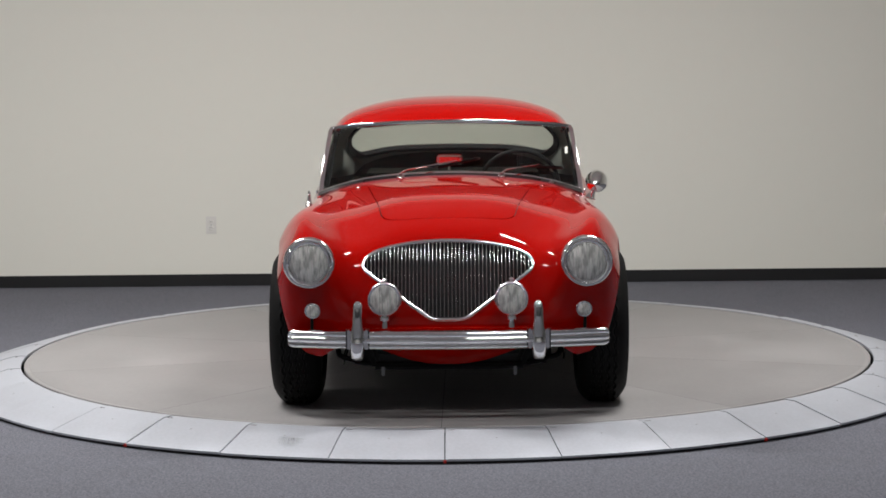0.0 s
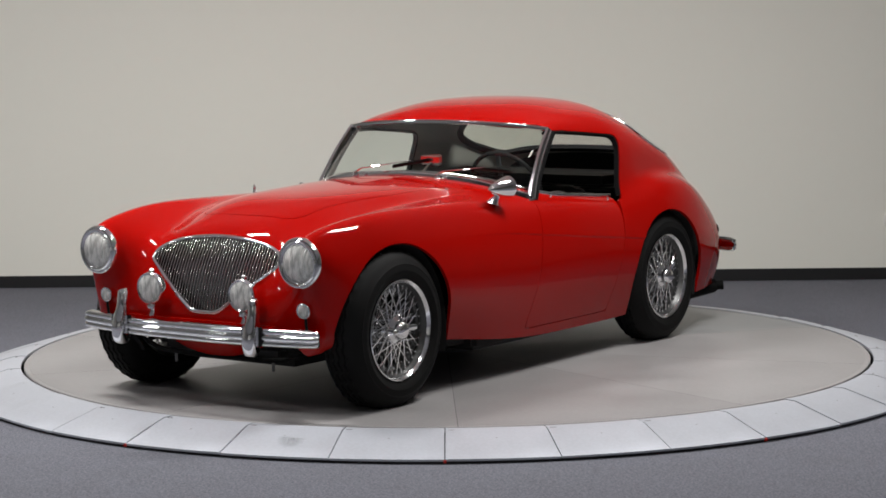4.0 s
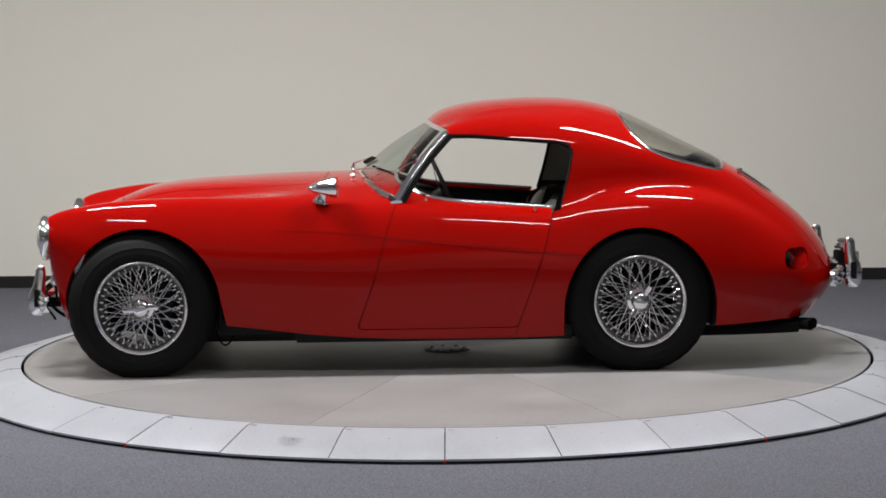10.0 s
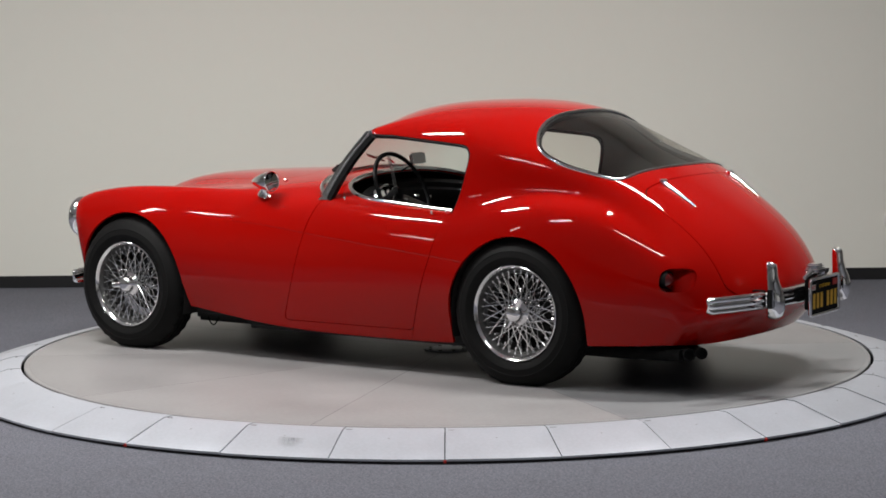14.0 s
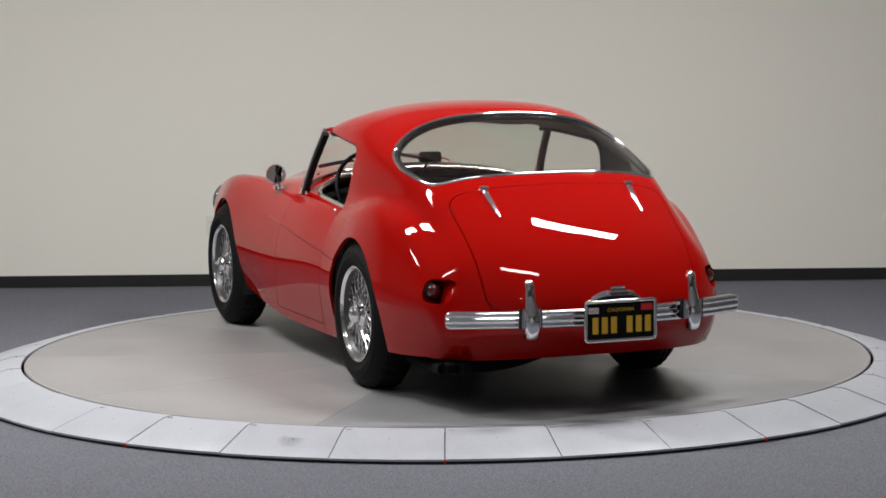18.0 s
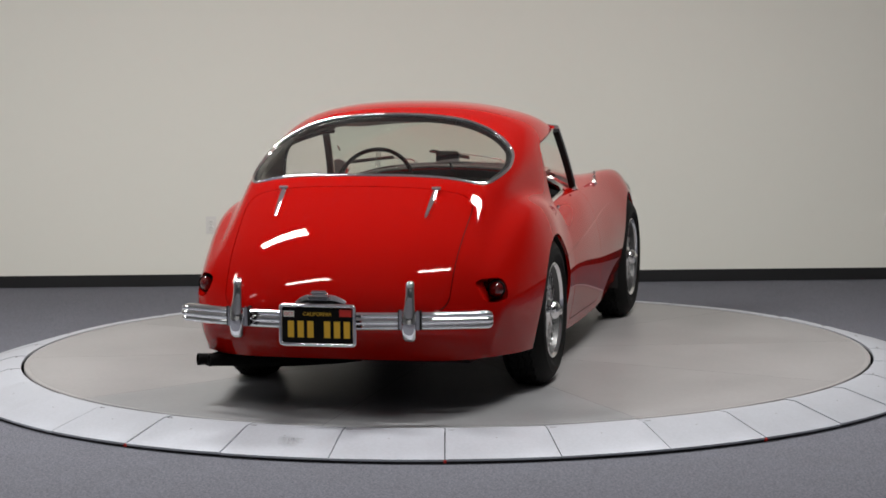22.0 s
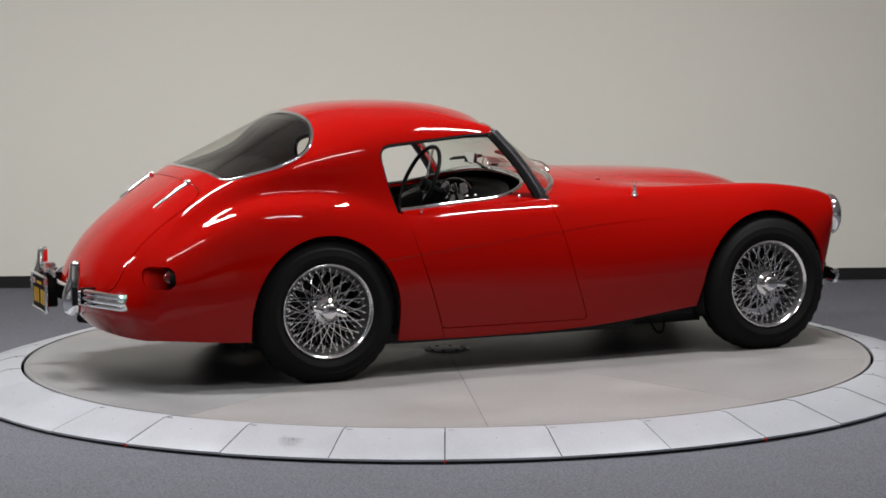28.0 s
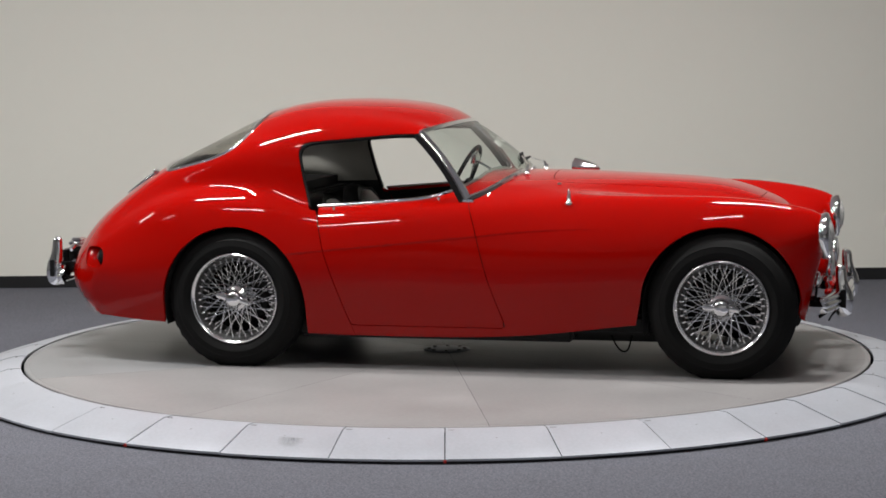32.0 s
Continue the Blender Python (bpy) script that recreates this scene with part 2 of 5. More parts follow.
def clip(skin, uv, faces, rule):
    """Keep the part of a sheet where rule(x, y, z) > 0, cut cleanly along its border."""
    p = skin.at(uv[:, 0], uv[:, 1])
    g = rule(p[:, 0], p[:, 1], p[:, 2])
    keep, extra, cache, out = g > 0, [], {}, []
    base = len(uv)

    def cut(i, j):
        key = (min(i, j), max(i, j))
        if key not in cache:
            cache[key] = base + len(extra)
            extra.append(uv[i] + (uv[j] - uv[i]) * g[i] / (g[i] - g[j]))
        return cache[key]
    for f in faces:
        k = [keep[i] for i in f]
        if all(k):
            out.append(f)
        elif any(k):
            poly = []
            for a, b in zip(f, (*f[1:], f[0])):
                if keep[a]:
                    poly.append(a)
                if keep[a] != keep[b]:
                    poly.append(cut(a, b))
            out.append(tuple(poly))
    uv = np.concatenate([uv, np.array(extra).reshape(-1, 2)])
    used = sorted({i for f in out for i in f})
    back = {i: k for k, i in enumerate(used)}
    return uv[used], [tuple(back[i] for i in f) for f in out]


def border_loops(faces):
    """Border edges of a sheet, chained in order."""
    count = {}
    for f in faces:
        for a, b in zip(f, (*f[1:], f[0])):
            count[(a, b)] = 1
    nxt = {a: b for (a, b) in count if (b, a) not in count}
    loops = []
    while nxt:
        start, b = next(iter(nxt.items()))
        loop, cur = [start], nxt.pop(start)
        while cur in nxt:
            loop.append(cur)
            cur = nxt.pop(cur)
        loops.append(loop)
    return loops


def panel(name, pieces, material, parent, label="", lip=0.014, lift=0.0):
    """A panel from clipped sheets, with its edge turned inwards."""
    vs, ns, fs = [], [], []
    for skin, uv, faces in pieces:
        if not faces:
            continue
        p, n = skin.at(uv[:, 0], uv[:, 1]), skin.normal(uv[:, 0], uv[:, 1])
        p = p + n * lift
        k = len(vs)
        vs += list(p)
        ns += list(n)
        fs += [tuple(i + k for i in f) for f in faces]
        if lip:
            for loop in border_loops(faces):
                q, m = len(vs), len(loop)
                vs += [p[i] for i in loop] + [p[i] - n[i] * lip for i in loop]
                way = np.array([p[loop[(i + 1) % m]] - p[loop[i - 1]] for i in range(m)])
                out = np.cross(way, n[loop])
                out = out / np.maximum(np.linalg.norm(out, axis=1), 1e-9)[:, None]
                ns += list(out) * 2
                fs += [(q + b, q + a, q + m + a, q + m + b) for a, b in zip(range(m), [*range(1, m), 0])]
    ob = mesh_object(name, vs, fs, material, parent, label, 60, normals=ns)
    return ob


def smin(k, *gs):
    """Rounded intersection: the least of several distances, with its corners eased over k."""
    r = gs[0]
    for g in gs[1:]:
        h = np.clip(0.5 + 0.5 * (g - r) / k, 0, 1)
        r = g * (1 - h) + r * h - k * h * (1 - h)
    return r


# ---- the hall ----
def structure(name, geo, material, label, category):
    return tagged(mesh_object(name, geo[0], geo[1], material, None, "", 0), label, category, "", "structure")


HALL_X, HALL_BACK = 9.0, -13.0
structure("floor", box(-HALL_X, HALL_X, HALL_BACK, WALL_Y + 0.2, FLOOR - 0.2, FLOOR), M_CARPET, "grey flecked low-pile carpet floor of a showroom", "floor")
structure("wall_north", box(-HALL_X, HALL_X, WALL_Y, WALL_Y + 0.2, FLOOR, CEIL), M_WALL, "plain warm off-white painted showroom wall", "wall")
structure("wall_south", box(-HALL_X, HALL_X, HALL_BACK - 0.2, HALL_BACK, FLOOR, CEIL), M_FAR_DIM, "unseen wall behind the camera, coloured dark to cut bounce light", "wall")
structure("wall_west", box(-HALL_X - 0.2, -HALL_X, HALL_BACK - 0.2, WALL_Y + 0.2, FLOOR, CEIL), M_SIDE_DIM, "unseen side wall of the hall, coloured dark to cut bounce light", "wall")
structure("wall_east", box(HALL_X, HALL_X + 0.2, HALL_BACK - 0.2, WALL_Y + 0.2, FLOOR, CEIL), M_SIDE_DIM, "unseen side wall of the hall, coloured dark to cut bounce light", "wall")
structure("ceiling", box(-HALL_X, HALL_X, HALL_BACK, WALL_Y, CEIL, CEIL + 0.2), M_CEIL, "dim grey ceiling with lamp panels", "ceiling")
structure("baseboard", box(-HALL_X, HALL_X, WALL_Y - 0.008, WALL_Y - 0.0005, FLOOR, -0.005, 0.003), M_BASE, "black rubber baseboard along the wall", "baseboard")


def ceiling_light():
    base = new("ceiling_light")
    part("housing", box(-STRIP_LONG / 2 - 0.03, STRIP_LONG / 2 + 0.03, -STRIP_WIDE / 2 - 0.02, STRIP_WIDE / 2 + 0.02, 0.012, 0.09, 0.006), M_WHITE, base)
    part("diffuser", box(-STRIP_LONG / 2, STRIP_LONG / 2, -STRIP_WIDE / 2, STRIP_WIDE / 2, 0.0065, 0.0125, 0.002), M_WHITE, base, "pale lamp diffuser")
    return tagged(base, "white ceiling lamp panel with a bright face, back row added unseen", "ceiling light", "ceiling lights")


first = ceiling_light()
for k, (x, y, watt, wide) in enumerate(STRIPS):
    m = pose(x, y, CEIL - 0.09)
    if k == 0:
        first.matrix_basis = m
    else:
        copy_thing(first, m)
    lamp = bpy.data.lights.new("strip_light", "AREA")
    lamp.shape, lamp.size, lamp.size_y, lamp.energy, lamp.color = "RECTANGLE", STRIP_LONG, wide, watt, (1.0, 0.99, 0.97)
    lamp.spread = radians(120 if y < -6 else 180)  # narrow spread keeps the added back row out of the car's reflections
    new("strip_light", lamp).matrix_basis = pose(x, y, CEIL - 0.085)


def wall_outlet():
    base = new("wall_outlet")
    part("cover_plate", box(-0.035, 0.035, -0.004, 0.001, -0.058, 0.058, 0.002), M_WHITE, base)
    for z in (-0.02, 0.02):
        part("socket", moved(lathe([(0.0, -0.0085), (0.015, -0.0085), (0.017, -0.006), (0.017, -0.004)], 20), pose(0, 0, z)), M_WHITE, base)
        part("slot", join(box(-0.007, -0.005, -0.0092, -0.008, z - 0.002, z + 0.007), box(0.005, 0.007, -0.0092, -0.008, z - 0.002, z + 0.006)), M_DARK, base)
    part("screw", lathe([(0.0, -0.0075), (0.003, -0.007), (0.003, -0.005)], 10), M_CHROME, base)
    base.matrix_basis = pose(-1.564, WALL_Y, 0.324)
    tagged(base, "cream plastic double wall socket on the painted wall", "socket")


wall_outlet()



def wall_knob():
    base = new("wall_fitting")
    part("backplate", lathe([(.0, -.010), (.075, -.010), (.085, -.004), (.085, 0.0)], 36), M_WHITE, base)
    part("knob", lathe([(.0, -.050), (.030, -.048), (.055, -.038), (.066, -.020), (.066, -.008)], 36), M_BRASS, base, "dull brass knob")
    base.matrix_basis = pose(3.005, WALL_Y, .315)
    tagged(base, "round brass fitting on a white plate on the wall", "wall fitting")


wall_knob()

# ---- the turntable ----
DISC_R, RING_IN, RING_OUT, PLATES = 2.060, 2.075, 2.366, 33


def turntable_ring():
    base = new("turntable_ring")
    step = 2 * math.pi / PLATES
    gap = 0.0022
    vs, fs, n = [], [], 6
    profile = [(RING_IN, 0.0), (RING_IN + 0.055, 0.0), (RING_OUT, -0.066), (RING_OUT, -0.074), (RING_IN + 0.05, -0.012), (RING_IN, -0.012)]
    k = len(profile)
    for i in range(n + 1):
        for r, z in profile:
            lo, hi = -step / 2 + gap / r, step / 2 - gap / r
            a = lo + (hi - lo) * i / n
            vs.append((r * math.cos(a), r * math.sin(a), z))
    for i in range(n):
        for q in range(k):
            w = (q + 1) % k
            fs.append((i * k + q, (i + 1) * k + q, (i + 1) * k + w, i * k + w))
    fs += [tuple(range(k)), tuple(reversed(range(n * k, n * k + k)))]
    one = part("plate", (vs, fs), M_PLATE, base, "", 25)
    uneven = random.Random(7)
    for j in range(PLATES):
        a = math.radians(-90.3) + step * (j + 0.5)
        m = Matrix.Rotation(a, 4, "Z")
        ob = one if j == 0 else new("plate", one.data)
        ob.parent = base
        ob.matrix_local = m @ Matrix.Translation((RING_IN, 0, 0)) @ pose(0, 0, 0, uneven.uniform(-.42, .42), uneven.uniform(-.10, .10), 0) @ Matrix.Translation((-RING_IN, 0, 0))
        if j == 0:
            slot = part("slot", box(-.0035, .0035, -.0125, .0125, -.002, .0009), M_BOLT, base, "dark lifting slot in a plate")
        else:
            slot = new("slot", slot.data)
            slot.parent = base
        slot.matrix_local = Matrix.Rotation(a - step * 0.44, 4, "Z") @ pose(RING_IN + 0.045, 0, 0)
        if j % 3 == 0:
            tick = part("marker", box(RING_OUT - .004, RING_OUT + .0055, -.0055, .0055, -.079, -.069), M_REDTAG, base, "tiny red tape mark on the edge")
            tick.matrix_local = Matrix.Rotation(a - step / 2, 4, "Z")
        if j == 0:
            dot = part("bolt", moved(lathe([(.0, .0012), (.0025, .001), (.0038, .0)], 10), pose(0, 0, 0, 90)), M_BOLT, base, "small bolt head in a plate")
        else:
            dot = new("bolt", dot.data)
            dot.parent = base
        dot.matrix_local = Matrix.Rotation(a - step * .02, 4, "Z") @ pose(RING_IN + .135, 0, -.0158)
        for f in (-.34, 0.0, .34):
            if j == 0 and f < -.1:
                screw = part("edge_screw", box(-.001, .0045, -.006, .006, -.0765, -.0735), M_DARK, base, "dark screw under the plate edge")
            else:
                screw = new("edge_screw", screw.data)
                screw.parent = base
            screw.matrix_local = Matrix.Rotation(a + step * f, 4, "Z") @ pose(RING_OUT, 0, 0)
    edge = [(RING_IN + 0.02, FLOOR + 0.001), (RING_OUT - 0.006, FLOOR + 0.001), (RING_OUT - 0.006, -0.0755), (RING_OUT - 0.02, -0.0755), (RING_IN + 0.02, -0.016)]
    part("edge_band", moved(lathe(edge, 136, True), pose(0, 0, 0, 90)), M_DARK, base, "dark rubber edge under the ring plates")
    m = Matrix.Rotation(radians(SCUFF_AT), 4, "Z") @ pose(2.225, 0, -.0268, 0, 12.0, 0)
    part("scuff_mark", ([(-.085, -.06, 0), (.085, -.06, 0), (.085, .06, 0), (-.085, .06, 0)], [(0, 1, 2, 3)]), M_SCUFF, base, "grey scuff mark on a ring plate", at=m @ pose(0, 0, .0012, 0, 0, 18))
    return tagged(base, "ring of brushed silver ramp plates round a car turntable", "turntable")


def turntable_disc():
    base = new("turntable_disc")
    n = 24
    step = 2 * math.pi / 10
    vs, fs = [], []
    rim = [(2.03, 0.0), (2.034, -0.0015), (2.038, 0.0), (DISC_R - 0.003, 0.0), (DISC_R, -0.003), (DISC_R, -0.03)]
    prof = [(0.02, 0.0), (0.7, 0.0), (1.4, 0.0)] + rim
    k = len(prof)
    for i in range(n + 1):
        for r, z in prof:
            lo, hi = 0.0009 / r, step - 0.0009 / r
            a = lo + (hi - lo) * i / n
            vs.append((r * math.cos(a), r * math.sin(a), z))
    for i in range(n):
        for q in range(k - 1):
            fs.append((i * k + q, i * k + q + 1, (i + 1) * k + q + 1, (i + 1) * k + q))
    one = part("floor_panel", (vs, fs), M_DISC, base, "", 25)
    for j in range(10):
        ob = one if j == 0 else new("floor_panel", one.data)
        ob.parent = base
        ob.matrix_local = Matrix.Rotation(step * j, 4, "Z")
        if j in (4, 5):  # two panels under the tail are greyer
            ob.material_slots[0].link = "OBJECT"
            ob.material_slots[0].material = M_DISC_WORN
    part("deck", moved(lathe([(0.0, -0.004), (DISC_R - 0.006, -0.004), (DISC_R - 0.006, -0.04), (0.0, -0.04)], 96), pose(0, 0, 0, 90)), M_DARK, base, "dark deck under the floor panels")
    hub = part("hub_plate", moved(lathe([(.0, .005), (.108, .005), (.113, .004), (.116, .0)], 48), pose(0, 0, 0, 90)), M_PLATE, base, "round bolted steel plate at the middle")
    for k in range(8):
        part("bolt", moved(lathe([(.0, .009), (.009, .0085), (.010, .005)], 6), Matrix.Rotation(k * math.pi / 4 + .2, 4, "Z") @ pose(.088, 0, 0, 90)), M_BOLT, hub)
    return tagged(base, "round grey turntable floor made of ten wedge panels", "turntable")


turntable_ring()
DISC = turntable_disc()

# ---- the car ----
CAR = tagged(new("sports_car"), "glossy red vintage sports coupe with chrome bumpers and wire wheels", "car")
OFFSET = pose(0.2806, 0.0290, 0)


def on_car(ob):
    ob.matrix_local = OFFSET
    return ob


def car_part(name, geo, material, label="", smooth=35):
    return on_car(part(name, geo, material, CAR, label, smooth))


class Sections:
    """Cross-sections of a body panel, lofted in the order in which they are added."""

    def __init__(self):
        self.rows, self.names = [], []

    def add(self, name, *points):
        self.names.append(name)
        self.rows.append(points)


# front sheet: stations from under the bumper over the nose and back to the doors; guides from the centre line to the sill
FRONT_SECTIONS = Sections()
FRONT_SECTIONS.add("under the bumper", (1.46, 0, .20), (1.465, .17, .224), (1.490, .385, .305), (1.505, .50, .252), (1.502, .55, .254), (1.497, .575, .260), (1.487, .592, .268), (1.472, .602, .276))
FRONT_SECTIONS.add("bumper level", (1.55, 0, .35), (1.55, .20, .352), (1.545, .40, .37), (1.535, .548, .385), (1.530, .603, .37), (1.518, .628, .35), (1.498, .642, .325), (1.462, .652, .278))
FRONT_SECTIONS.add("lamp level", (1.50, 0, .55), (1.50, .20, .55), (1.505, .40, .56), (1.584, .556, .62), (1.562, .643, .597), (1.495, .676, .53), (1.455, .685, .41), (1.385, .692, .262))
FRONT_SECTIONS.add("over the lamps", (1.412, 0, .718), (1.412, .22, .703), (1.425, .41, .668), (1.572, .558, .741), (1.524, .647, .689), (1.405, .698, .61), (1.34, .722, .44), (1.23, .738, .257))
FRONT_SECTIONS.add("wing rise", (1.29, 0, .785), (1.29, .23, .769), (1.295, .42, .712), (1.385, .570, .788), (1.345, .658, .740), (1.28, .713, .625), (1.23, .735, .45), (1.12, .745, .25))
FRONT_SECTIONS.add("front axle crown", (1.10, 0, .847), (1.10, .25, .830), (1.10, .440, .766), (1.13, .585, .816), (1.11, .680, .763), (1.09, .741, .625), (1.06, .746, .45), (.98, .722, .243))
FRONT_SECTIONS.add("behind the wheel", (.80, 0, .874), (.80, .27, .856), (.80, .455, .800), (.80, .588, .817), (.80, .672, .755), (.80, .735, .61), (.80, .744, .43), (.77, .692, .236))
FRONT_SECTIONS.add("scuttle", (.45, 0, .890), (.45, .28, .872), (.45, .47, .832), (.45, .595, .810), (.45, .672, .745), (.45, .732, .60), (.45, .744, .42), (.45, .698, .196))
FRONT_SECTIONS.add("windscreen foot", (.10, 0, .895), (.10, .24, .884), (.10, .46, .852), (.10, .602, .800), (.10, .684, .737), (.10, .735, .58), (.10, .742, .40), (.10, .700, .166))
FRONT_SECTIONS.add("door front", (-.30, 0, .880), (-.30, .25, .870), (-.30, .48, .835), (-.30, .626, .782), (-.30, .702, .718), (-.30, .744, .57), (-.30, .744, .385), (-.30, .692, .158))
FRONT_SECTIONS.add("door middle", (-.70, 0, .845), (-.70, .25, .835), (-.70, .49, .800), (-.70, .642, .748), (-.70, .705, .687), (-.70, .745, .56), (-.70, .746, .385), (-.70, .690, .160))
FRONT_SECTIONS.add("door rear", (-.95, 0, .82), (-.95, .25, .81), (-.95, .50, .785), (-.95, .650, .735), (-.95, .704, .68), (-.95, .748, .56), (-.95, .755, .395), (-.95, .700, .170))
FRONT = Skin(FRONT_SECTIONS.rows, 0.02)

# rear sheet: stations from the roof's front lip back over the rear window and boot and under the tail
REAR_SECTIONS = Sections()
REAR_SECTIONS.add("roof lip", (-.19, 0, 1.135), (-.20, .25, 1.130), (-.235, .45, 1.117), (-.27, .572, 1.090), (-.15, .640, .80), (-.10, .692, .735), (-.10, .740, .58), (-.10, .742, .40), (-.10, .695, .162))
REAR_SECTIONS.add("roof front", (-.28, 0, 1.198), (-.29, .25, 1.186), (-.32, .45, 1.152), (-.36, .583, 1.09), (-.32, .645, .80), (-.30, .702, .718), (-.30, .744, .57), (-.30, .744, .385), (-.30, .692, .158))
REAR_SECTIONS.add("over the doors", (-.50, 0, 1.237), (-.50, .25, 1.226), (-.50, .455, 1.185), (-.52, .598, 1.085), (-.50, .650, .80), (-.50, .704, .702), (-.50, .745, .565), (-.50, .744, .385), (-.50, .690, .158))
REAR_SECTIONS.add("roof crown", (-.75, 0, 1.245), (-.75, .25, 1.233), (-.75, .46, 1.188), (-.75, .612, 1.07), (-.74, .652, .811), (-.72, .706, .70), (-.71, .746, .56), (-.71, .747, .385), (-.71, .690, .160))
REAR_SECTIONS.add("roof rear", (-.95, 0, 1.230), (-.95, .25, 1.218), (-.95, .46, 1.168), (-.95, .612, 1.04), (-.94, .647, .846), (-.93, .706, .742), (-.93, .752, .58), (-.93, .760, .40), (-.93, .70, .172))
REAR_SECTIONS.add("rear window top", (-1.15, 0, 1.175), (-1.15, .25, 1.160), (-1.155, .45, 1.105), (-1.17, .600, .995), (-1.16, .624, .856), (-1.15, .706, .788), (-1.145, .765, .61), (-1.14, .772, .42), (-1.13, .712, .190))
REAR_SECTIONS.add("rear window middle", (-1.40, 0, 1.052), (-1.40, .25, 1.040), (-1.405, .43, 1.005), (-1.415, .572, .935), (-1.40, .608, .838), (-1.39, .700, .780), (-1.38, .757, .60), (-1.37, .767, .42), (-1.36, .715, .198))
REAR_SECTIONS.add("rear window foot", (-1.61, 0, .945), (-1.61, .25, .936), (-1.605, .42, .912), (-1.59, .540, .866), (-1.58, .596, .787), (-1.575, .680, .729), (-1.57, .732, .57), (-1.56, .745, .41), (-1.55, .708, .205))
REAR_SECTIONS.add("boot upper", (-1.80, 0, .826), (-1.80, .25, .815), (-1.79, .42, .786), (-1.775, .53, .740), (-1.765, .589, .683), (-1.755, .653, .629), (-1.745, .697, .52), (-1.735, .708, .40), (-1.72, .672, .213))
REAR_SECTIONS.add("boot middle", (-1.985, 0, .690), (-1.975, .25, .680), (-1.95, .42, .652), (-1.92, .53, .615), (-1.895, .595, .575), (-1.877, .635, .535), (-1.858, .668, .465), (-1.842, .672, .38), (-1.812, .645, .219))
REAR_SECTIONS.add("boot lower", (-2.115, 0, .530), (-2.10, .25, .522), (-2.058, .42, .500), (-2.00, .53, .475), (-1.957, .592, .450), (-1.927, .626, .425), (-1.902, .646, .375), (-1.880, .646, .315), (-1.850, .628, .2195))
REAR_SECTIONS.add("tail", (-2.155, 0, .368), (-2.138, .25, .363), (-2.086, .42, .350), (-2.020, .53, .336), (-1.977, .583, .322), (-1.947, .605, .308), (-1.918, .618, .285), (-1.896, .620, .258), (-1.870, .613, .220))
REAR_SECTIONS.add("under the tail", (-2.045, 0, .224), (-2.03, .20, .222), (-2.00, .36, .219), (-1.965, .46, .217), (-1.942, .51, .217), (-1.924, .54, .217), (-1.908, .565, .218), (-1.896, .580, .219), (-1.884, .595, .220))
REAR = Skin(REAR_SECTIONS.rows, 0.02)

door_front = ramp((.15, .212, .421, .682, .80, .95), (.178, .159, .083, .010, -.033, -.09))
door_rear = ramp((.15, .205, .544, .752, .95), (-.559, -.578, -.697, -.750, -.80))
window_rear = ramp((.60, .735, .88, 1.0, 1.2), (-.745, -.780, -.822, -.848, -.860))
window_top = ramp((-1.0, -.796, -.392, -.28, .2), (1.04, 1.058, 1.093, 1.094, 1.094))
backlight_low = ramp((-1.75, -1.60, -1.53, -1.42, -1.31, -1.22, -1.17, -1.10), (.885, .900, .912, .940, .968, 1.005, 1.035, 1.12))
arch_f = (1.137, .325, .358, .362)
arch_r = (-1.146, .290, .352, .376)


def in_arch(x, z, a):
    """Over 0 outside a wheel opening, in metres."""
    h = np.hypot((x - a[0] + (.2 if a[0] > 0 else 0) * np.maximum(.35 - z, 0)) / a[2], np.maximum(z - a[1], 0) / a[3])
    return (h - 1) * a[2]


def in_door(x, y, z):
    return smin(0.008, door_front(z) - x, x - door_rear(z), z - .208)


def in_cockpit(x, y, z):
    return smin(0.32, -.035 - x, .612 + .02 * np.clip(-x, 0, 1) - np.abs(y))


def in_bonnet(x, y, z):
    half = .275 + (1.25 - x) * .118
    return smin(0.10, half - np.abs(y), 1.285 - .25 * y * y - x, x - .29 - .25 * y * y)


def in_grille(x, y, z):
    """Mouth of the grille, seen from the front."""
    a = np.abs(y)
    top = .612 + .095 * np.sqrt(np.clip(1 - (a / .352) ** 2, 0, 1)) - np.where(a > .352, (a - .352) * 3, 0)
    low = .598 - (.347 - a) * .72
    return np.where(x > 1.2, smin(0.012, top - z, z - low, z - .398), -1)


def in_backlight(x, y, z):
    a = np.abs(y)
    front = -1.098 + .05 * a ** 2 - x
    return smin(0.022, smin(0.075, front, (z - backlight_low(x)) * 1.1), x + 1.600 - .16 * a ** 2)


def in_boot(x, y, z):
    a = np.abs(y)
    return smin(0.07, .508 - .06 * (-1.6 - x) - a, -1.672 + .10 * a ** 2 - x, z - .43)


def in_window(x, y, z):
    """Side opening of the hardtop and everything of the side in front of the rear quarter."""
    low = smin(0.06, x - window_rear(np.maximum(z, .6)), window_top(x) - z)
    side = np.minimum(x - door_rear(z) + .002, .748 - z)
    return np.where(np.abs(y) > .3, np.maximum(np.minimum(low, z - .742), side), -1)


GAP = 0.0036
fu, ff = FRONT.grid(150, 150, (4.3, 5.7))
ru, rf = REAR.grid(170, 150, (5.7, 6.5))


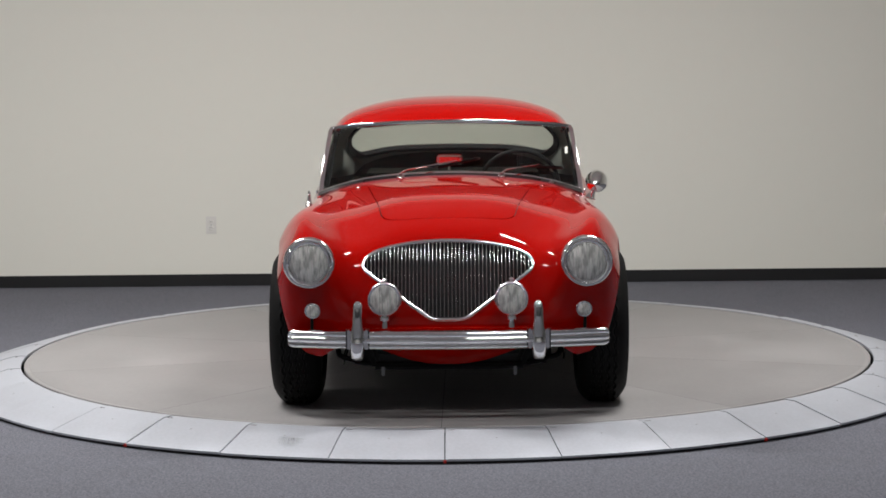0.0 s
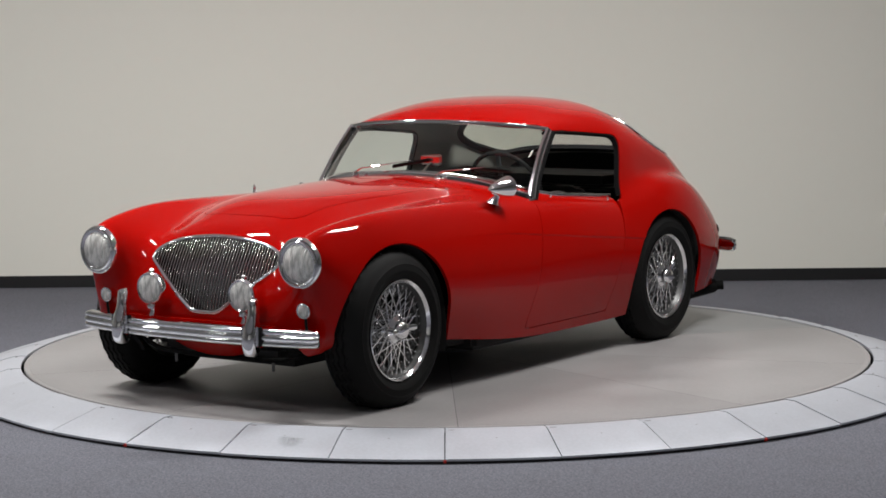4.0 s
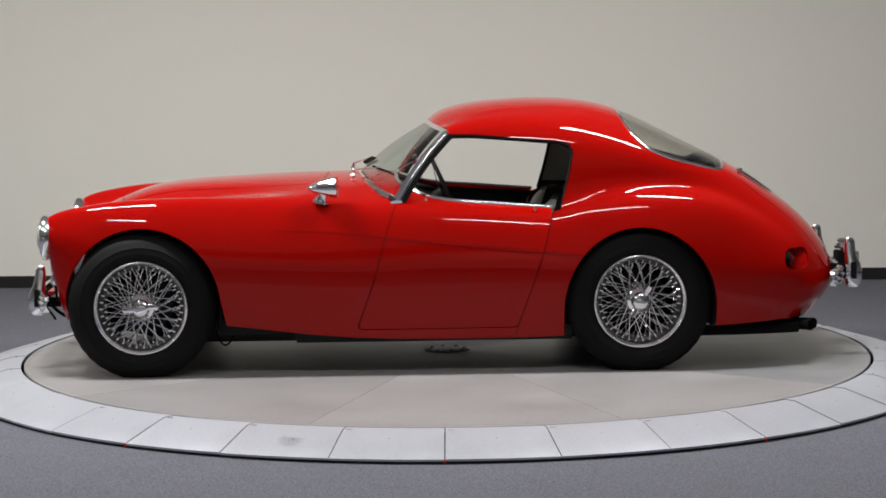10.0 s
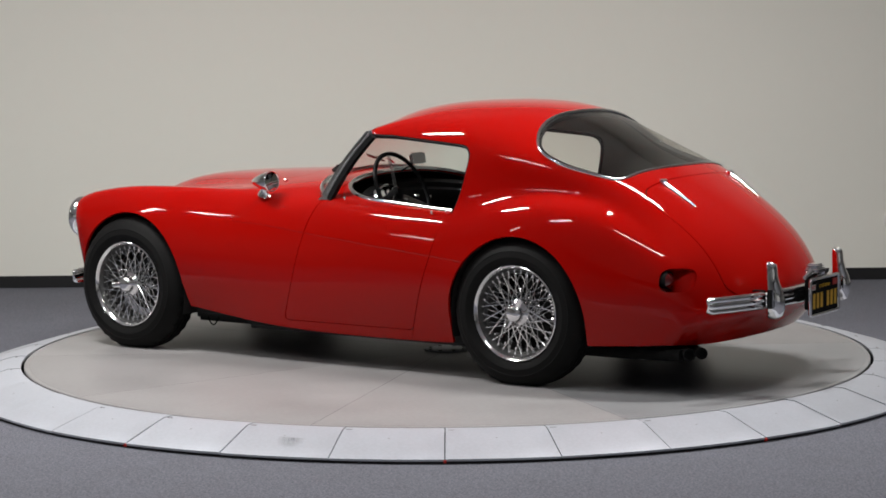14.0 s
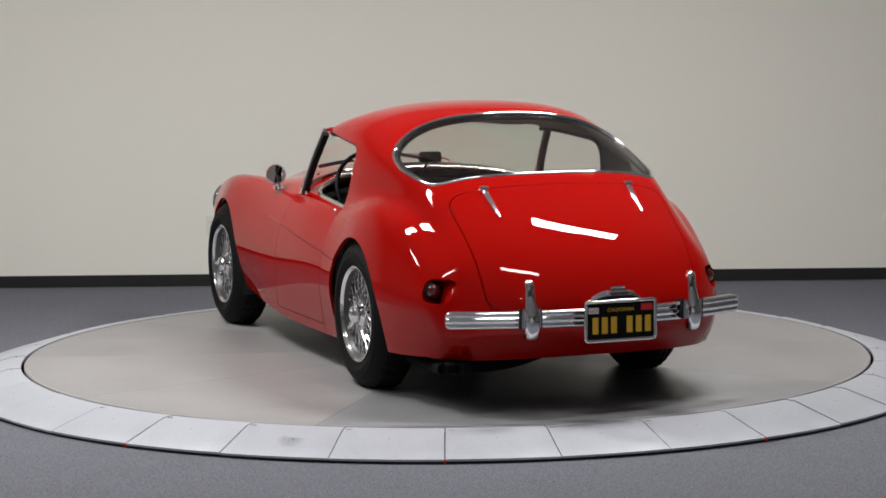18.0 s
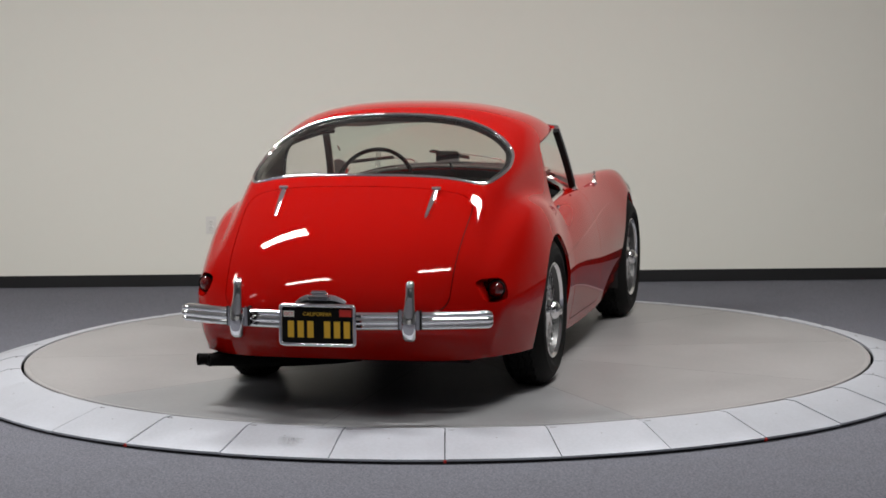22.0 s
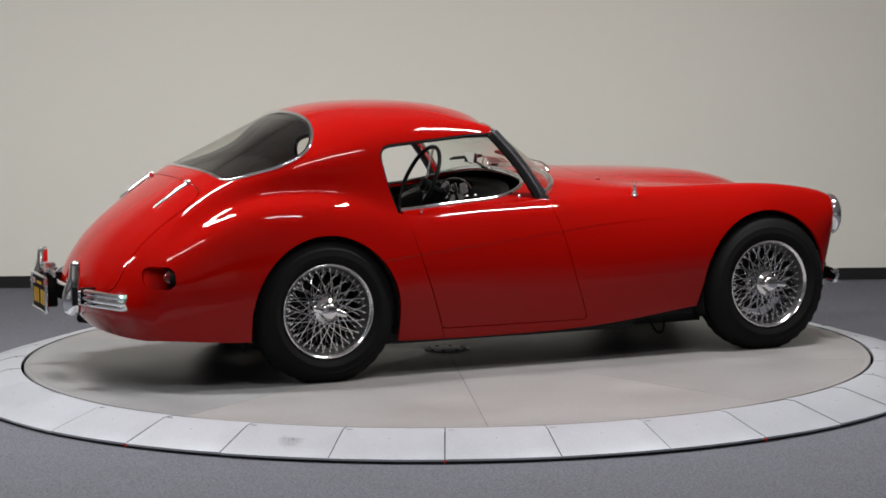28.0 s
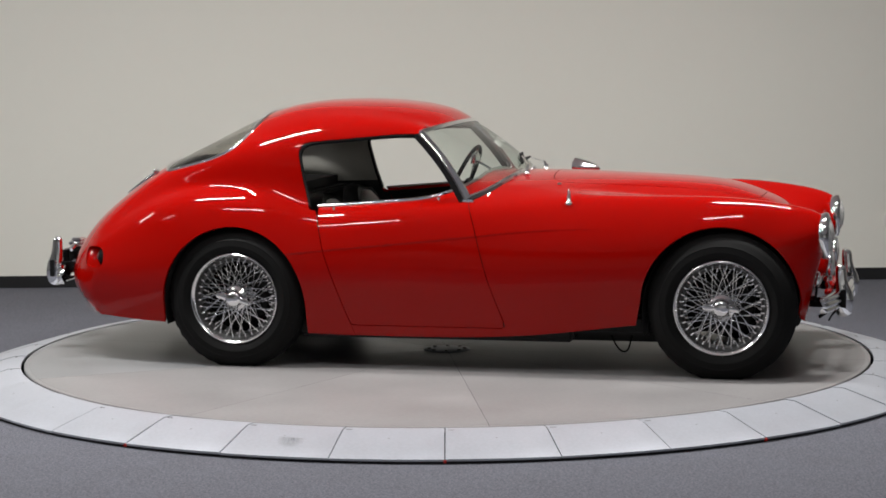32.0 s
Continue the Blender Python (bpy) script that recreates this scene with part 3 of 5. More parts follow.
def pocket(uv, fs, deep=0.080):
    """A sunken dish in the skin: floor and wall."""
    p, n = REAR.at(uv[:, 0], uv[:, 1]), REAR.normal(uv[:, 0], uv[:, 1])
    dip = deep * np.clip((p[:, :1] + 1.952) / .10, .10, 1)
    vs, out = list(p - n * dip), list(fs)
    for loop in border_loops(fs):
        q, m = len(vs), len(loop)
        for d in (0.0, 0.4, 1.0):
            vs += [p[i] - n[i] * dip[i] * d for i in loop]
        out += [(q + r * m + a, q + r * m + b, q + (r + 1) * m + b, q + (r + 1) * m + a) for r in (0, 1) for a, b in zip(range(m), [*range(1, m), 0])]
    return mesh_object("tail_lamp_scoop", vs, out, M_RED, CAR, "sunken red scoop in the rear wing", 50)


def in_pocket(x, y, z):
    """Scoop of the tail lamp in the flank."""
    return np.where((np.abs(y) > .45) & (x < -1.6), smin(0.045, x + 1.951, -1.824 - x, z - .453, .551 - z), -1)


def build_skin():
    """Cut the two sheets into body, lids, doors and glass."""
    body = []
    uv, fs = clip(FRONT, fu, ff, lambda x, y, z: in_arch(x, z, arch_f))
    uv, fs = clip(FRONT, uv, fs, lambda x, y, z: -in_cockpit(x, y, z))
    uv, fs = clip(FRONT, uv, fs, lambda x, y, z: x - door_rear(z))
    front_all = uv, fs
    uv, fs = clip(FRONT, *front_all, lambda x, y, z: -in_door(x, y, z) - GAP / 2)
    uv, fs = clip(FRONT, uv, fs, lambda x, y, z: -in_bonnet(x, y, z) - GAP / 2)
    uv, fs = clip(FRONT, uv, fs, lambda x, y, z: -in_grille(x, y, z))
    body.append((FRONT, uv, fs))
    uv, fs = clip(FRONT, *front_all, lambda x, y, z: in_bonnet(x, y, z) - GAP / 2)
    on_car(panel("bonnet", [(FRONT, uv, fs)], M_RED, CAR, "glossy red bonnet with a fine shut line"))
    for side in (1, -1):
        uv, fs = clip(FRONT, *front_all, lambda x, y, z: np.where(y * side > 0, in_door(x, y, z), -1) - GAP / 2)
        on_car(panel("door", [(FRONT, uv, fs)], M_RED, CAR, "glossy red door without outside handle"))
    uv, fs = clip(REAR, ru, rf, lambda x, y, z: in_arch(x, z, arch_r))
    uv, fs = clip(REAR, uv, fs, lambda x, y, z: -in_window(x, y, z))
    glass_cut = clip(REAR, uv, fs, in_backlight)
    uv, fs = clip(REAR, uv, fs, lambda x, y, z: -in_backlight(x, y, z))
    boot = clip(REAR, uv, fs, lambda x, y, z: in_boot(x, y, z) - GAP / 2)
    uv, fs = clip(REAR, uv, fs, lambda x, y, z: -in_boot(x, y, z) - GAP / 2)
    roof = clip(REAR, uv, fs, lambda x, y, z: np.minimum(z - .84, x + 1.62))
    uv, fs = clip(REAR, uv, fs, lambda x, y, z: -np.minimum(z - .84, x + 1.62))
    for side in (1, -1):
        cut = clip(REAR, uv, fs, lambda x, y, z: np.where(y * side > 0, in_pocket(x, y, z), -1))
        on_car(pocket(*cut))
    uv, fs = clip(REAR, uv, fs, lambda x, y, z: -in_pocket(x, y, z))
    body.append((REAR, uv, fs))
    on_car(panel("body_shell", body, M_RED, CAR, "glossy red body with rounded wings"))
    on_car(panel("hardtop", [(REAR, *roof)], M_RED, CAR, "glossy red fixed hardtop"))
    on_car(panel("boot_lid", [(REAR, *boot)], M_RED, CAR, "glossy red sloping boot lid"))
    pane = on_car(panel("rear_window", [(REAR, *glass_cut)], M_PLEXI, CAR, "large clear wraparound rear window", lip=0, lift=-0.004))
    pane.visible_shadow = False
    # black sheets added under the skin so that the shut lines stay dark
    uv, fs = clip(FRONT, *front_all, lambda x, y, z: -in_grille(x, y, z) - .004)
    on_car(panel("inner_panel", [(FRONT, uv, fs)], M_UNDER, CAR, "black backing sheet added to keep the shut lines dark", lip=0, lift=-0.016))
    uv, fs = clip(REAR, ru, rf, lambda x, y, z: in_arch(x, z, arch_r) - .004)
    uv, fs = clip(REAR, uv, fs, lambda x, y, z: -in_pocket(x, y, z) - .02)
    uv, fs = clip(REAR, uv, fs, lambda x, y, z: -in_window(x, y, z) - .004)
    uv, fs = clip(REAR, uv, fs, lambda x, y, z: -in_backlight(x, y, z) - .004)
    lining = clip(REAR, uv, fs, lambda x, y, z: np.minimum(z - .80, x + 1.64))
    low = clip(REAR, uv, fs, lambda x, y, z: -np.minimum(z - .80, x + 1.64))
    on_car(panel("headliner", [(REAR, *lining)], M_LINER, CAR, "dull grey cloth headliner", lip=0, lift=-0.018))
    on_car(panel("inner_panel", [(REAR, *low)], M_UNDER, CAR, "black backing sheet added to keep the shut lines dark", lip=0, lift=-0.016))
    return glass_cut


BACKLIGHT = build_skin()


# ---- fittings of the car ----
SIDES = (1, -1)
RDENSE = {}


def drop(skin, x, y):
    """The skin's upper point at (x, y), with its normal."""
    if id(skin) not in RDENSE:
        uv, _ = skin.grid(260, 220)
        RDENSE[id(skin)] = (uv, skin.at(uv[:, 0], uv[:, 1]))
    uv, p = RDENSE[id(skin)]
    d = (p[:, 0] - x) ** 2 + (p[:, 1] - y) ** 2 - 0.00002 * p[:, 2]
    i = int(d.argmin())
    n = skin.normal(uv[i:i + 1, 0], uv[i:i + 1, 1])[0]
    z = p[i, 2] - (n[0] * (x - p[i, 0]) + n[1] * (y - p[i, 1])) / max(n[2], 0.2)
    return Vector((x, y, z)), Vector(n)


def facing(origin, way):
    """A pose that turns +y towards way."""
    return Matrix.Translation(origin) @ Vector(way).to_track_quat("Y", "Z").to_matrix().to_4x4()


def edge_path(skin, uv, faces, test, every=2):
    """Runs of a sheet's border that pass a test, with normals."""
    p, n = skin.at(uv[:, 0], uv[:, 1]), skin.normal(uv[:, 0], uv[:, 1])
    runs = []
    for loop in border_loops(faces):
        ok = [bool(test(*p[i])) for i in loop]
        if all(ok):
            runs.append(([p[i] for i in loop], [n[i] for i in loop], True))
            continue
        if not any(ok):
            continue
        start = next(k for k in range(len(loop)) if ok[k] and not ok[k - 1])
        run = []
        for k in range(start, start + len(loop)):
            k %= len(loop)
            if ok[k]:
                run.append(loop[k])
            elif run:
                runs.append(([p[i] for i in run], [n[i] for i in run], False))
                run = []
        if run:
            runs.append(([p[i] for i in run], [n[i] for i in run], False))
    return [r for r in runs if len(r[0]) > 6]


def even(points, step, closed=False, extra=None):
    """Space a polyline evenly and soften it."""
    p = np.array([tuple(v) for v in points])
    q = np.array([tuple(v) for v in extra]) if extra is not None else p
    if closed:
        p, q = np.vstack([p, p[:1]]), np.vstack([q, q[:1]])
    s = np.concatenate([[0], np.cumsum(np.linalg.norm(np.diff(p, axis=0), axis=1))])
    n = max(int(s[-1] / step), 4)
    ts = np.linspace(0, s[-1], n + 1)
    pp = np.stack([np.interp(ts, s, p[:, k]) for k in range(3)], 1)
    qq = np.stack([np.interp(ts, s, q[:, k]) for k in range(3)], 1)
    if closed:
        pp, qq = pp[:-1], qq[:-1]
        for _ in range(2):
            pp = (np.roll(pp, 1, 0) + 2 * pp + np.roll(pp, -1, 0)) / 4
    else:
        for _ in range(2):
            pp[1:-1] = (pp[:-2] + 2 * pp[1:-1] + pp[2:]) / 4
    return [Vector(v) for v in pp], [tuple(v) for v in qq]


HALF_ROUND = [(.0100 * math.cos(a), .0095 * math.sin(a)) for a in np.linspace(math.pi, 0, 9)] + [(.0100, -.006), (-.0100, -.006)]


def trims():
    # rear window frame
    for p, n, closed in edge_path(REAR, *BACKLIGHT, lambda x, y, z: True):
        pp, nn = even(p, 0.02, True, n)
        car_part("rear_window_trim", sweep(pp, [(.70 * a, .85 * b) for a, b in HALF_ROUND], nn, True), M_CHROME, "bright chrome frame round the rear window", 80)
        car_part("rear_window_seal", sweep([v - .006 * Vector(k) for v, k in zip(pp, nn)], [(-.017, .002), (.017, .002), (.018, -.020), (-.018, -.020)], nn, True), M_RUBBER, "black rubber seal of the rear window")
    # side window openings
    uv, fs = clip(REAR, ru, rf, lambda x, y, z: -in_window(x, y, z))
    for p, n, closed in edge_path(REAR, uv, fs, lambda x, y, z: abs(in_window(x, y, z)) < 2e-3 and z > .756):
        pp, nn = even(p, 0.02, False, n)
        car_part("window_seal", sweep([v - .004 * Vector(k) for v, k in zip(pp, nn)], [(-.006, -.001), (.006, .001), (.008, -.024), (-.006, -.024)], nn), M_RUBBER, "black rubber seal round the side opening")
    # cockpit rim
    uv, fs = clip(FRONT, fu, ff, lambda x, y, z: -in_cockpit(x, y, z))
    for p, n, closed in edge_path(FRONT, uv, fs, lambda x, y, z: abs(in_cockpit(x, y, z)) < 3e-3 and x > -.765):
        pp, nn = even(p, 0.02, False, n)
        car_part("cockpit_rim", sweep([v + .003 * Vector(k) for v, k in zip(pp, nn)], HALF_ROUND, nn), M_CHROME, "chrome moulding round the cockpit edge", 80)
    # grille frame
    uv, fs = clip(FRONT, fu, ff, in_grille)
    for p, n, closed in edge_path(FRONT, uv, fs, lambda x, y, z: True):
        pp, nn = even(p, 0.012, True, n)
        car_part("grille_frame", sweep([v + .004 * Vector(k) for v, k in zip(pp, nn)], [(.0078 * math.cos(a), .007 * math.sin(a) - .003) for a in np.linspace(math.pi, 0, 11)] + [(.0078, -.014), (-.0078, -.014)], nn, True), M_CHROME, "chrome frame round the grille", 80)


trims()


M_SLAT = surface("slat_metal", (0.58, 0.575, 0.56), 0.07, metal=1.0, vary=0.05, scale=30)


def grille():
    for i in range(-21, 22):
        y = i * .0157
        a = abs(y)
        top = .612 + .095 * math.sqrt(max(1 - (a / .352) ** 2, 0)) - .003
        low = max(.598 - (.347 - a) * .72, .398) + .003
        path = []
        for k in range(13):
            z = low + (top - low) * k / 12
            x = 1.402 + (.72 - z) * .445 - .30 * a * a * (z - .40) / .3 * 0.2 + .022 * math.sin(math.pi * min(max((z - .40) / .33, 0), 1))
            path.append((x, y, z))
        car_part("grille_slat", sweep(path, [(-.0023, -.0010), (-.0022, .001), (-.0013, .0026), (.0, .0032), (.0013, .0026), (.0022, .001), (.0023, -.0010)], (1, 0, 0)), M_SLAT, "", 70)
    # dark sheet behind the slats stands for the shaded hollow there
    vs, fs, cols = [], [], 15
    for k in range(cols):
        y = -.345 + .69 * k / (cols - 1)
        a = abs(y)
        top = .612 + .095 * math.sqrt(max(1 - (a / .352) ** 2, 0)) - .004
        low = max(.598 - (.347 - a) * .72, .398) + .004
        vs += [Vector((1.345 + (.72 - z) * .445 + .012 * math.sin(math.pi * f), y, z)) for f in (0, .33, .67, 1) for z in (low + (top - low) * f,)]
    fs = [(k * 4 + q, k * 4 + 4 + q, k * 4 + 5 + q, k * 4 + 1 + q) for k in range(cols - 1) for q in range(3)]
    car_part("grille_shade_sheet", (vs, fs), M_DARK, "dark sheet standing for the shade behind the grille")


grille()


def round_lamp(name, at, way, radius, deep, label, glass_bulge=0.3, rim=0.14, peak=0.0):
    """A round lamp: chrome bowl and rim, with a reflector and a fluted lens on it."""
    m = OFFSET @ facing(at, way)
    r = radius
    edge = [(r * .985, r * .10), (r * (1 - rim * .45), r * .16)]
    if rim > .25:
        edge = [(r * .99, r * .07), (r * .95, r * .12), (r * .905, r * .125), (r * .885, r * .09), (r * .865, r * .125), (r * .82, r * .165), (r * .77, r * .16)]
    bowl = part(name, lathe([(0.0, -deep), (r * .62, -deep), (r * .92, -deep * .5), (r * 1.0, -deep * .12), (r * 1.0, 0.0), *edge, (r * (1 - rim), r * .12), (r * (1 - rim), 0.0)], 48), M_CHROME, CAR, label, 40)
    bowl.matrix_local = m
    q = r * (1 - rim) * .985
    part("reflector", lathe([(0.0, -r * .42), (q * .3, -r * .40), (q * .65, -r * .24), (q * .9, -r * .06), (q, 0.0)], 40), M_REFLECT, bowl, "silvery reflector")
    part("bulb", lathe([(0.0, -r * .12), (r * .06, -r * .14), (r * .09, -r * .22), (r * .06, -r * .4)], 16), M_CLEAR, bowl, "clear bulb")
    part("bulb_shield", moved(box(-q * .62, q * .62, -r * .10, -r * .06, -r * .045, r * .045, r * .02), Matrix.Translation((0, r * .16, 0))), M_CHROME, bowl, "bright bar across the bulb")
    lens = [(q * math.sin(a), r * .08 + glass_bulge * r * math.cos(a)) for a in (0.001, .25, .5, .75, 1.0, 1.25, 1.5)]
    part("lens", lathe(lens, 48), M_LENS, bowl, "fluted glass lens, whitened to look bright", 60)
    return bowl


def fluted(name, across):
    """Moulded lamp glass: partly clear, partly whitened in streaks that stand for its bright gleam, with ribs in its
    gloss.
    """
    m, nt, b = nodes_of(name)
    tr, mx, co, wv, bp, nz, mp, fac = (nt.nodes.new(k) for k in ("ShaderNodeBsdfTransparent", "ShaderNodeMixShader", "ShaderNodeTexCoord", "ShaderNodeTexWave", "ShaderNodeBump", "ShaderNodeTexNoise", "ShaderNodeMapping", "ShaderNodeMapRange"))
    tr.inputs["Color"].default_value = (0.96, 0.96, 0.95, 1)
    put(b, Base_Color=(0.97, 0.965, 0.94, 1), Roughness=0.07)
    wv.inputs["Scale"].default_value, wv.inputs["Distortion"].default_value, wv.inputs["Detail Scale"].default_value = across, 1.2, 2.5
    wv.bands_direction = "X"
    bp.inputs["Strength"].default_value, bp.inputs["Distance"].default_value = 0.9, 0.006
    mp.inputs["Scale"].default_value = (2.6, 0.3, 0.7)
    nz.inputs["Scale"].default_value, nz.inputs["Detail"].default_value = 26.0, 3
    # white share set high, so the gleam is in the lens colour
    fac.inputs["From Min"].default_value, fac.inputs["From Max"].default_value = 0.36, 0.62
    fac.inputs["To Min"].default_value, fac.inputs["To Max"].default_value = 0.45, 1.0
    nt.links.new(co.outputs["Object"], wv.inputs["Vector"])
    nt.links.new(co.outputs["Object"], mp.inputs[0])
    nt.links.new(mp.outputs[0], nz.inputs["Vector"])
    nt.links.new(nz.outputs["Fac"], fac.inputs["Value"])
    nt.links.new(fac.outputs[0], mx.inputs[0])
    nt.links.new(wv.outputs["Fac"], bp.inputs["Height"])
    nt.links.new(bp.outputs[0], b.inputs["Normal"])
    nt.links.new(tr.outputs[0], mx.inputs[1])
    nt.links.new(b.outputs[0], mx.inputs[2])
    nt.links.new(mx.outputs[0], nt.nodes["Material Output"].inputs[0])
    return m


M_LENS = fluted("fluted_lens", 30)
M_REFLECT = surface("lamp_reflector", (0.96, 0.96, 0.95), 0.30, metal=1.0, vary=0.05, scale=40, bump=0.5, bump_scale=60, stretch=(1.6, 1, 0.2))
M_CLEAR = surface("bulb_glass", (0.85, 0.85, 0.82), 0.1, vary=0.03)

for s in SIDES:
    round_lamp("headlamp", (1.592, s * .558, .638), (1, s * .02, .0), .105, .05, "round headlamp with a chrome rim and fluted glass", .28, .28)
    round_lamp("fog_lamp", (1.598, s * .256, .489), (1, 0, 0), .070, .055, "small round chrome fog lamp with clear glass", .22, .17)
    round_lamp("parking_lamp", (1.562, s * .549, .440), (1, s * .06, -.05), .033, .03, "tiny round chrome parking lamp", .35, .28)
    stem = car_part("fog_lamp_bracket", sweep([(1.585, s * .256, .425), (1.585, s * .256, .385), (1.60, s * .256, .352)], ring_section(.012, 10)), M_CHROME, "chrome bracket of a fog lamp")
    part("collar", moved(lathe([(0, -.012), (.02, -.010), (.022, .0), (.02, .008), (0, .012)], 16), facing((1.588, s * .256, .412), (0, 0, 1))), M_CHROME, stem)
    part("top_nut", moved(lathe([(0, .0), (.010, .0), (.013, .010), (.008, .018), (0, .02)], 14), facing((1.585, s * .256, .555), (0, 0, 1))), M_CHROME, stem)
    bead = []
    for z in (.535, .50, .46, .42, .38, .34):
        bead.append((1.548 - max(0, .40 - z) * .18 + .006, s * .553, z))
    car_part("wing_bead", sweep(bead, ring_section(.0066, 6)), M_RUBBER, "dark bead between wing and nose")


RIBS = [(-.012, -.038), (.010, -.036), (.019, -.030), (.021, -.022), (.016, -.014), (.022, -.008), (.025, .0), (.022, .008), (.016, .014), (.021, .022), (.019, .030), (.010, .036), (-.012, .038), (-.006, .030), (.006, 0), (-.006, -.030)]


def blade(name, path, label, sign):
    """A ribbed bumper bar with rounded ends."""
    scales = [min(1.0, .52 + .48 * math.sqrt(1 - (1 - min(1, min(abs(p[1] - path[0][1]), abs(path[-1][1] - p[1])) / .022)) ** 2)) for p in path]
    sec = [(sign * a, b) for a, b in RIBS]
    return car_part(name, sweep(path, sec, (0, 0, 1), scales=scales), M_CHROME, label, 55)


def overrider(name, x, y, z0, z1, sign, label):
    """An upright bumper guard: rounded foot, waist and narrow top."""
    rings, fs, n = [], [], 20
    h = z1 - z0
    for f, w, d, lean in ((0.0, .012, .014, -.002), (.015, .020, .024, -.001), (.06, .026, .034, .002), (.18, .0295, .040, .005), (.34, .030, .041, .006), (.48, .0275, .037, .002), (.60, .0225, .030, -.005), (.74, .0195, .026, -.011), (.88, .0185, .0245, -.013), (.945, .0180, .0225, -.014), (.975, .0150, .019, -.016), (1.0, .009, .010, -.020)):
        rings.append([(x + sign * (lean + d * math.copysign(abs(math.cos(a)) ** .7, math.cos(a))), y + w * math.copysign(abs(math.sin(a)) ** .7, math.sin(a)), z0 + h * f) for a in (2 * math.pi * k / n for k in range(n))])
    vs = [v for r in rings for v in r]
    for i in range(len(rings) - 1):
        for k in range(n):
            j = (k + 1) % n
            fs.append((i * n + k, i * n + j, (i + 1) * n + j, (i + 1) * n + k))
    fs += [tuple(reversed(range(n))), tuple(range(len(vs) - n, len(vs)))]
    ob = car_part(name, (vs, fs), M_CHROME, label, 50)
    for s in SIDES:
        part("collar", box(x - .016, x + .016, y + s * .035 - .0075, y + s * .035 + .0075, z0 + .36 * h - .041, z0 + .36 * h + .041, .005), M_CHROME, ob)
        part("rubber_strip", box(x - .012, x + .013, y + s * .045 - .0025, y + s * .045 + .0025, z0 + .36 * h - .0405, z0 + .36 * h + .0405, .002), M_RUBBER, ob)
    return ob


BUMPER_STEPS = [-1, -.996, -.988, -.978, -.964, *np.linspace(-.94, .94, 39), .964, .978, .988, .996, 1]
front_path = [(1.675 - .095 * abs(t) ** 2.2, .645 * t, .332) for t in BUMPER_STEPS]
blade("front_bumper", front_path, "ribbed chrome front bumper bar", 1)
rear_path = [(-2.200 + .155 * abs(t) ** 2.0, .662 * t, .403) for t in BUMPER_STEPS]
blade("rear_bumper", rear_path, "ribbed chrome rear bumper bar", -1)
for s in SIDES:
    overrider("front_overrider", 1.664, s * .362, .252, .488, 1, "tall chrome bumper guard")
    overrider("rear_overrider", -2.212, s * .362, .328, .570, -1, "tall chrome bumper guard")
    car_part("bumper_iron", join(box(1.40, 1.665, s * .345 - .012, s * .345 + .012, .29, .335, .004), sweep([(1.62, s * .30, .30), (1.585, s * .29, .26), (1.55, s * .285, .235)], ring_section(.008, 8))), M_BLACK, "black iron that carries the bumper")
    car_part("bumper_iron", join(box(-2.20, -1.95, s * .345 - .012, s * .345 + .012, .40, .445, .004), box(-2.19, -2.15, s * .345 - .03, s * .345 + .03, .375, .43, .004)), M_BLACK, "black iron that carries the bumper")
for s in SIDES:
    car_part("bumper_stay", sweep(curve([(1.655, s * .335, .315), (1.64, s * .318, .285), (1.615, s * .308, .255), (1.595, s * .304, .222)], 14), [(-.010, -.003), (.010, -.003), (.010, .003), (-.010, .003)], (1, 0, 0)), M_BLACK, "curved iron stay under the bumper")
    car_part("tow_tab", box(1.42, 1.43, s * .272 - .007, s * .272 + .007, .150, .190, .003), M_BOLT, "small steel tab under the nose")
car_part("anti_roll_bar", sweep(curve([(1.20, -.47, .245), (1.40, -.45, .232), (1.44, -.40, .222), (1.45, -.30, .203), (1.45, 0, .200), (1.45, .30, .203), (1.44, .40, .222), (1.40, .45, .232), (1.20, .47, .245)], 48), ring_section(.011, 10)), M_BLACK, "black anti-roll bar under the nose")
car_part("radiator_shroud", join(box(1.30, 1.42, -.40, .40, .225, .36, .02), box(1.36, 1.44, -.33, .33, .196, .26, .02)), M_UNDER, "black tray under the radiator")
car_part("bumper_iron", box(1.58, 1.612, -.42, .42, .355, .372, .003), M_RED, "red apron lip above the bumper")


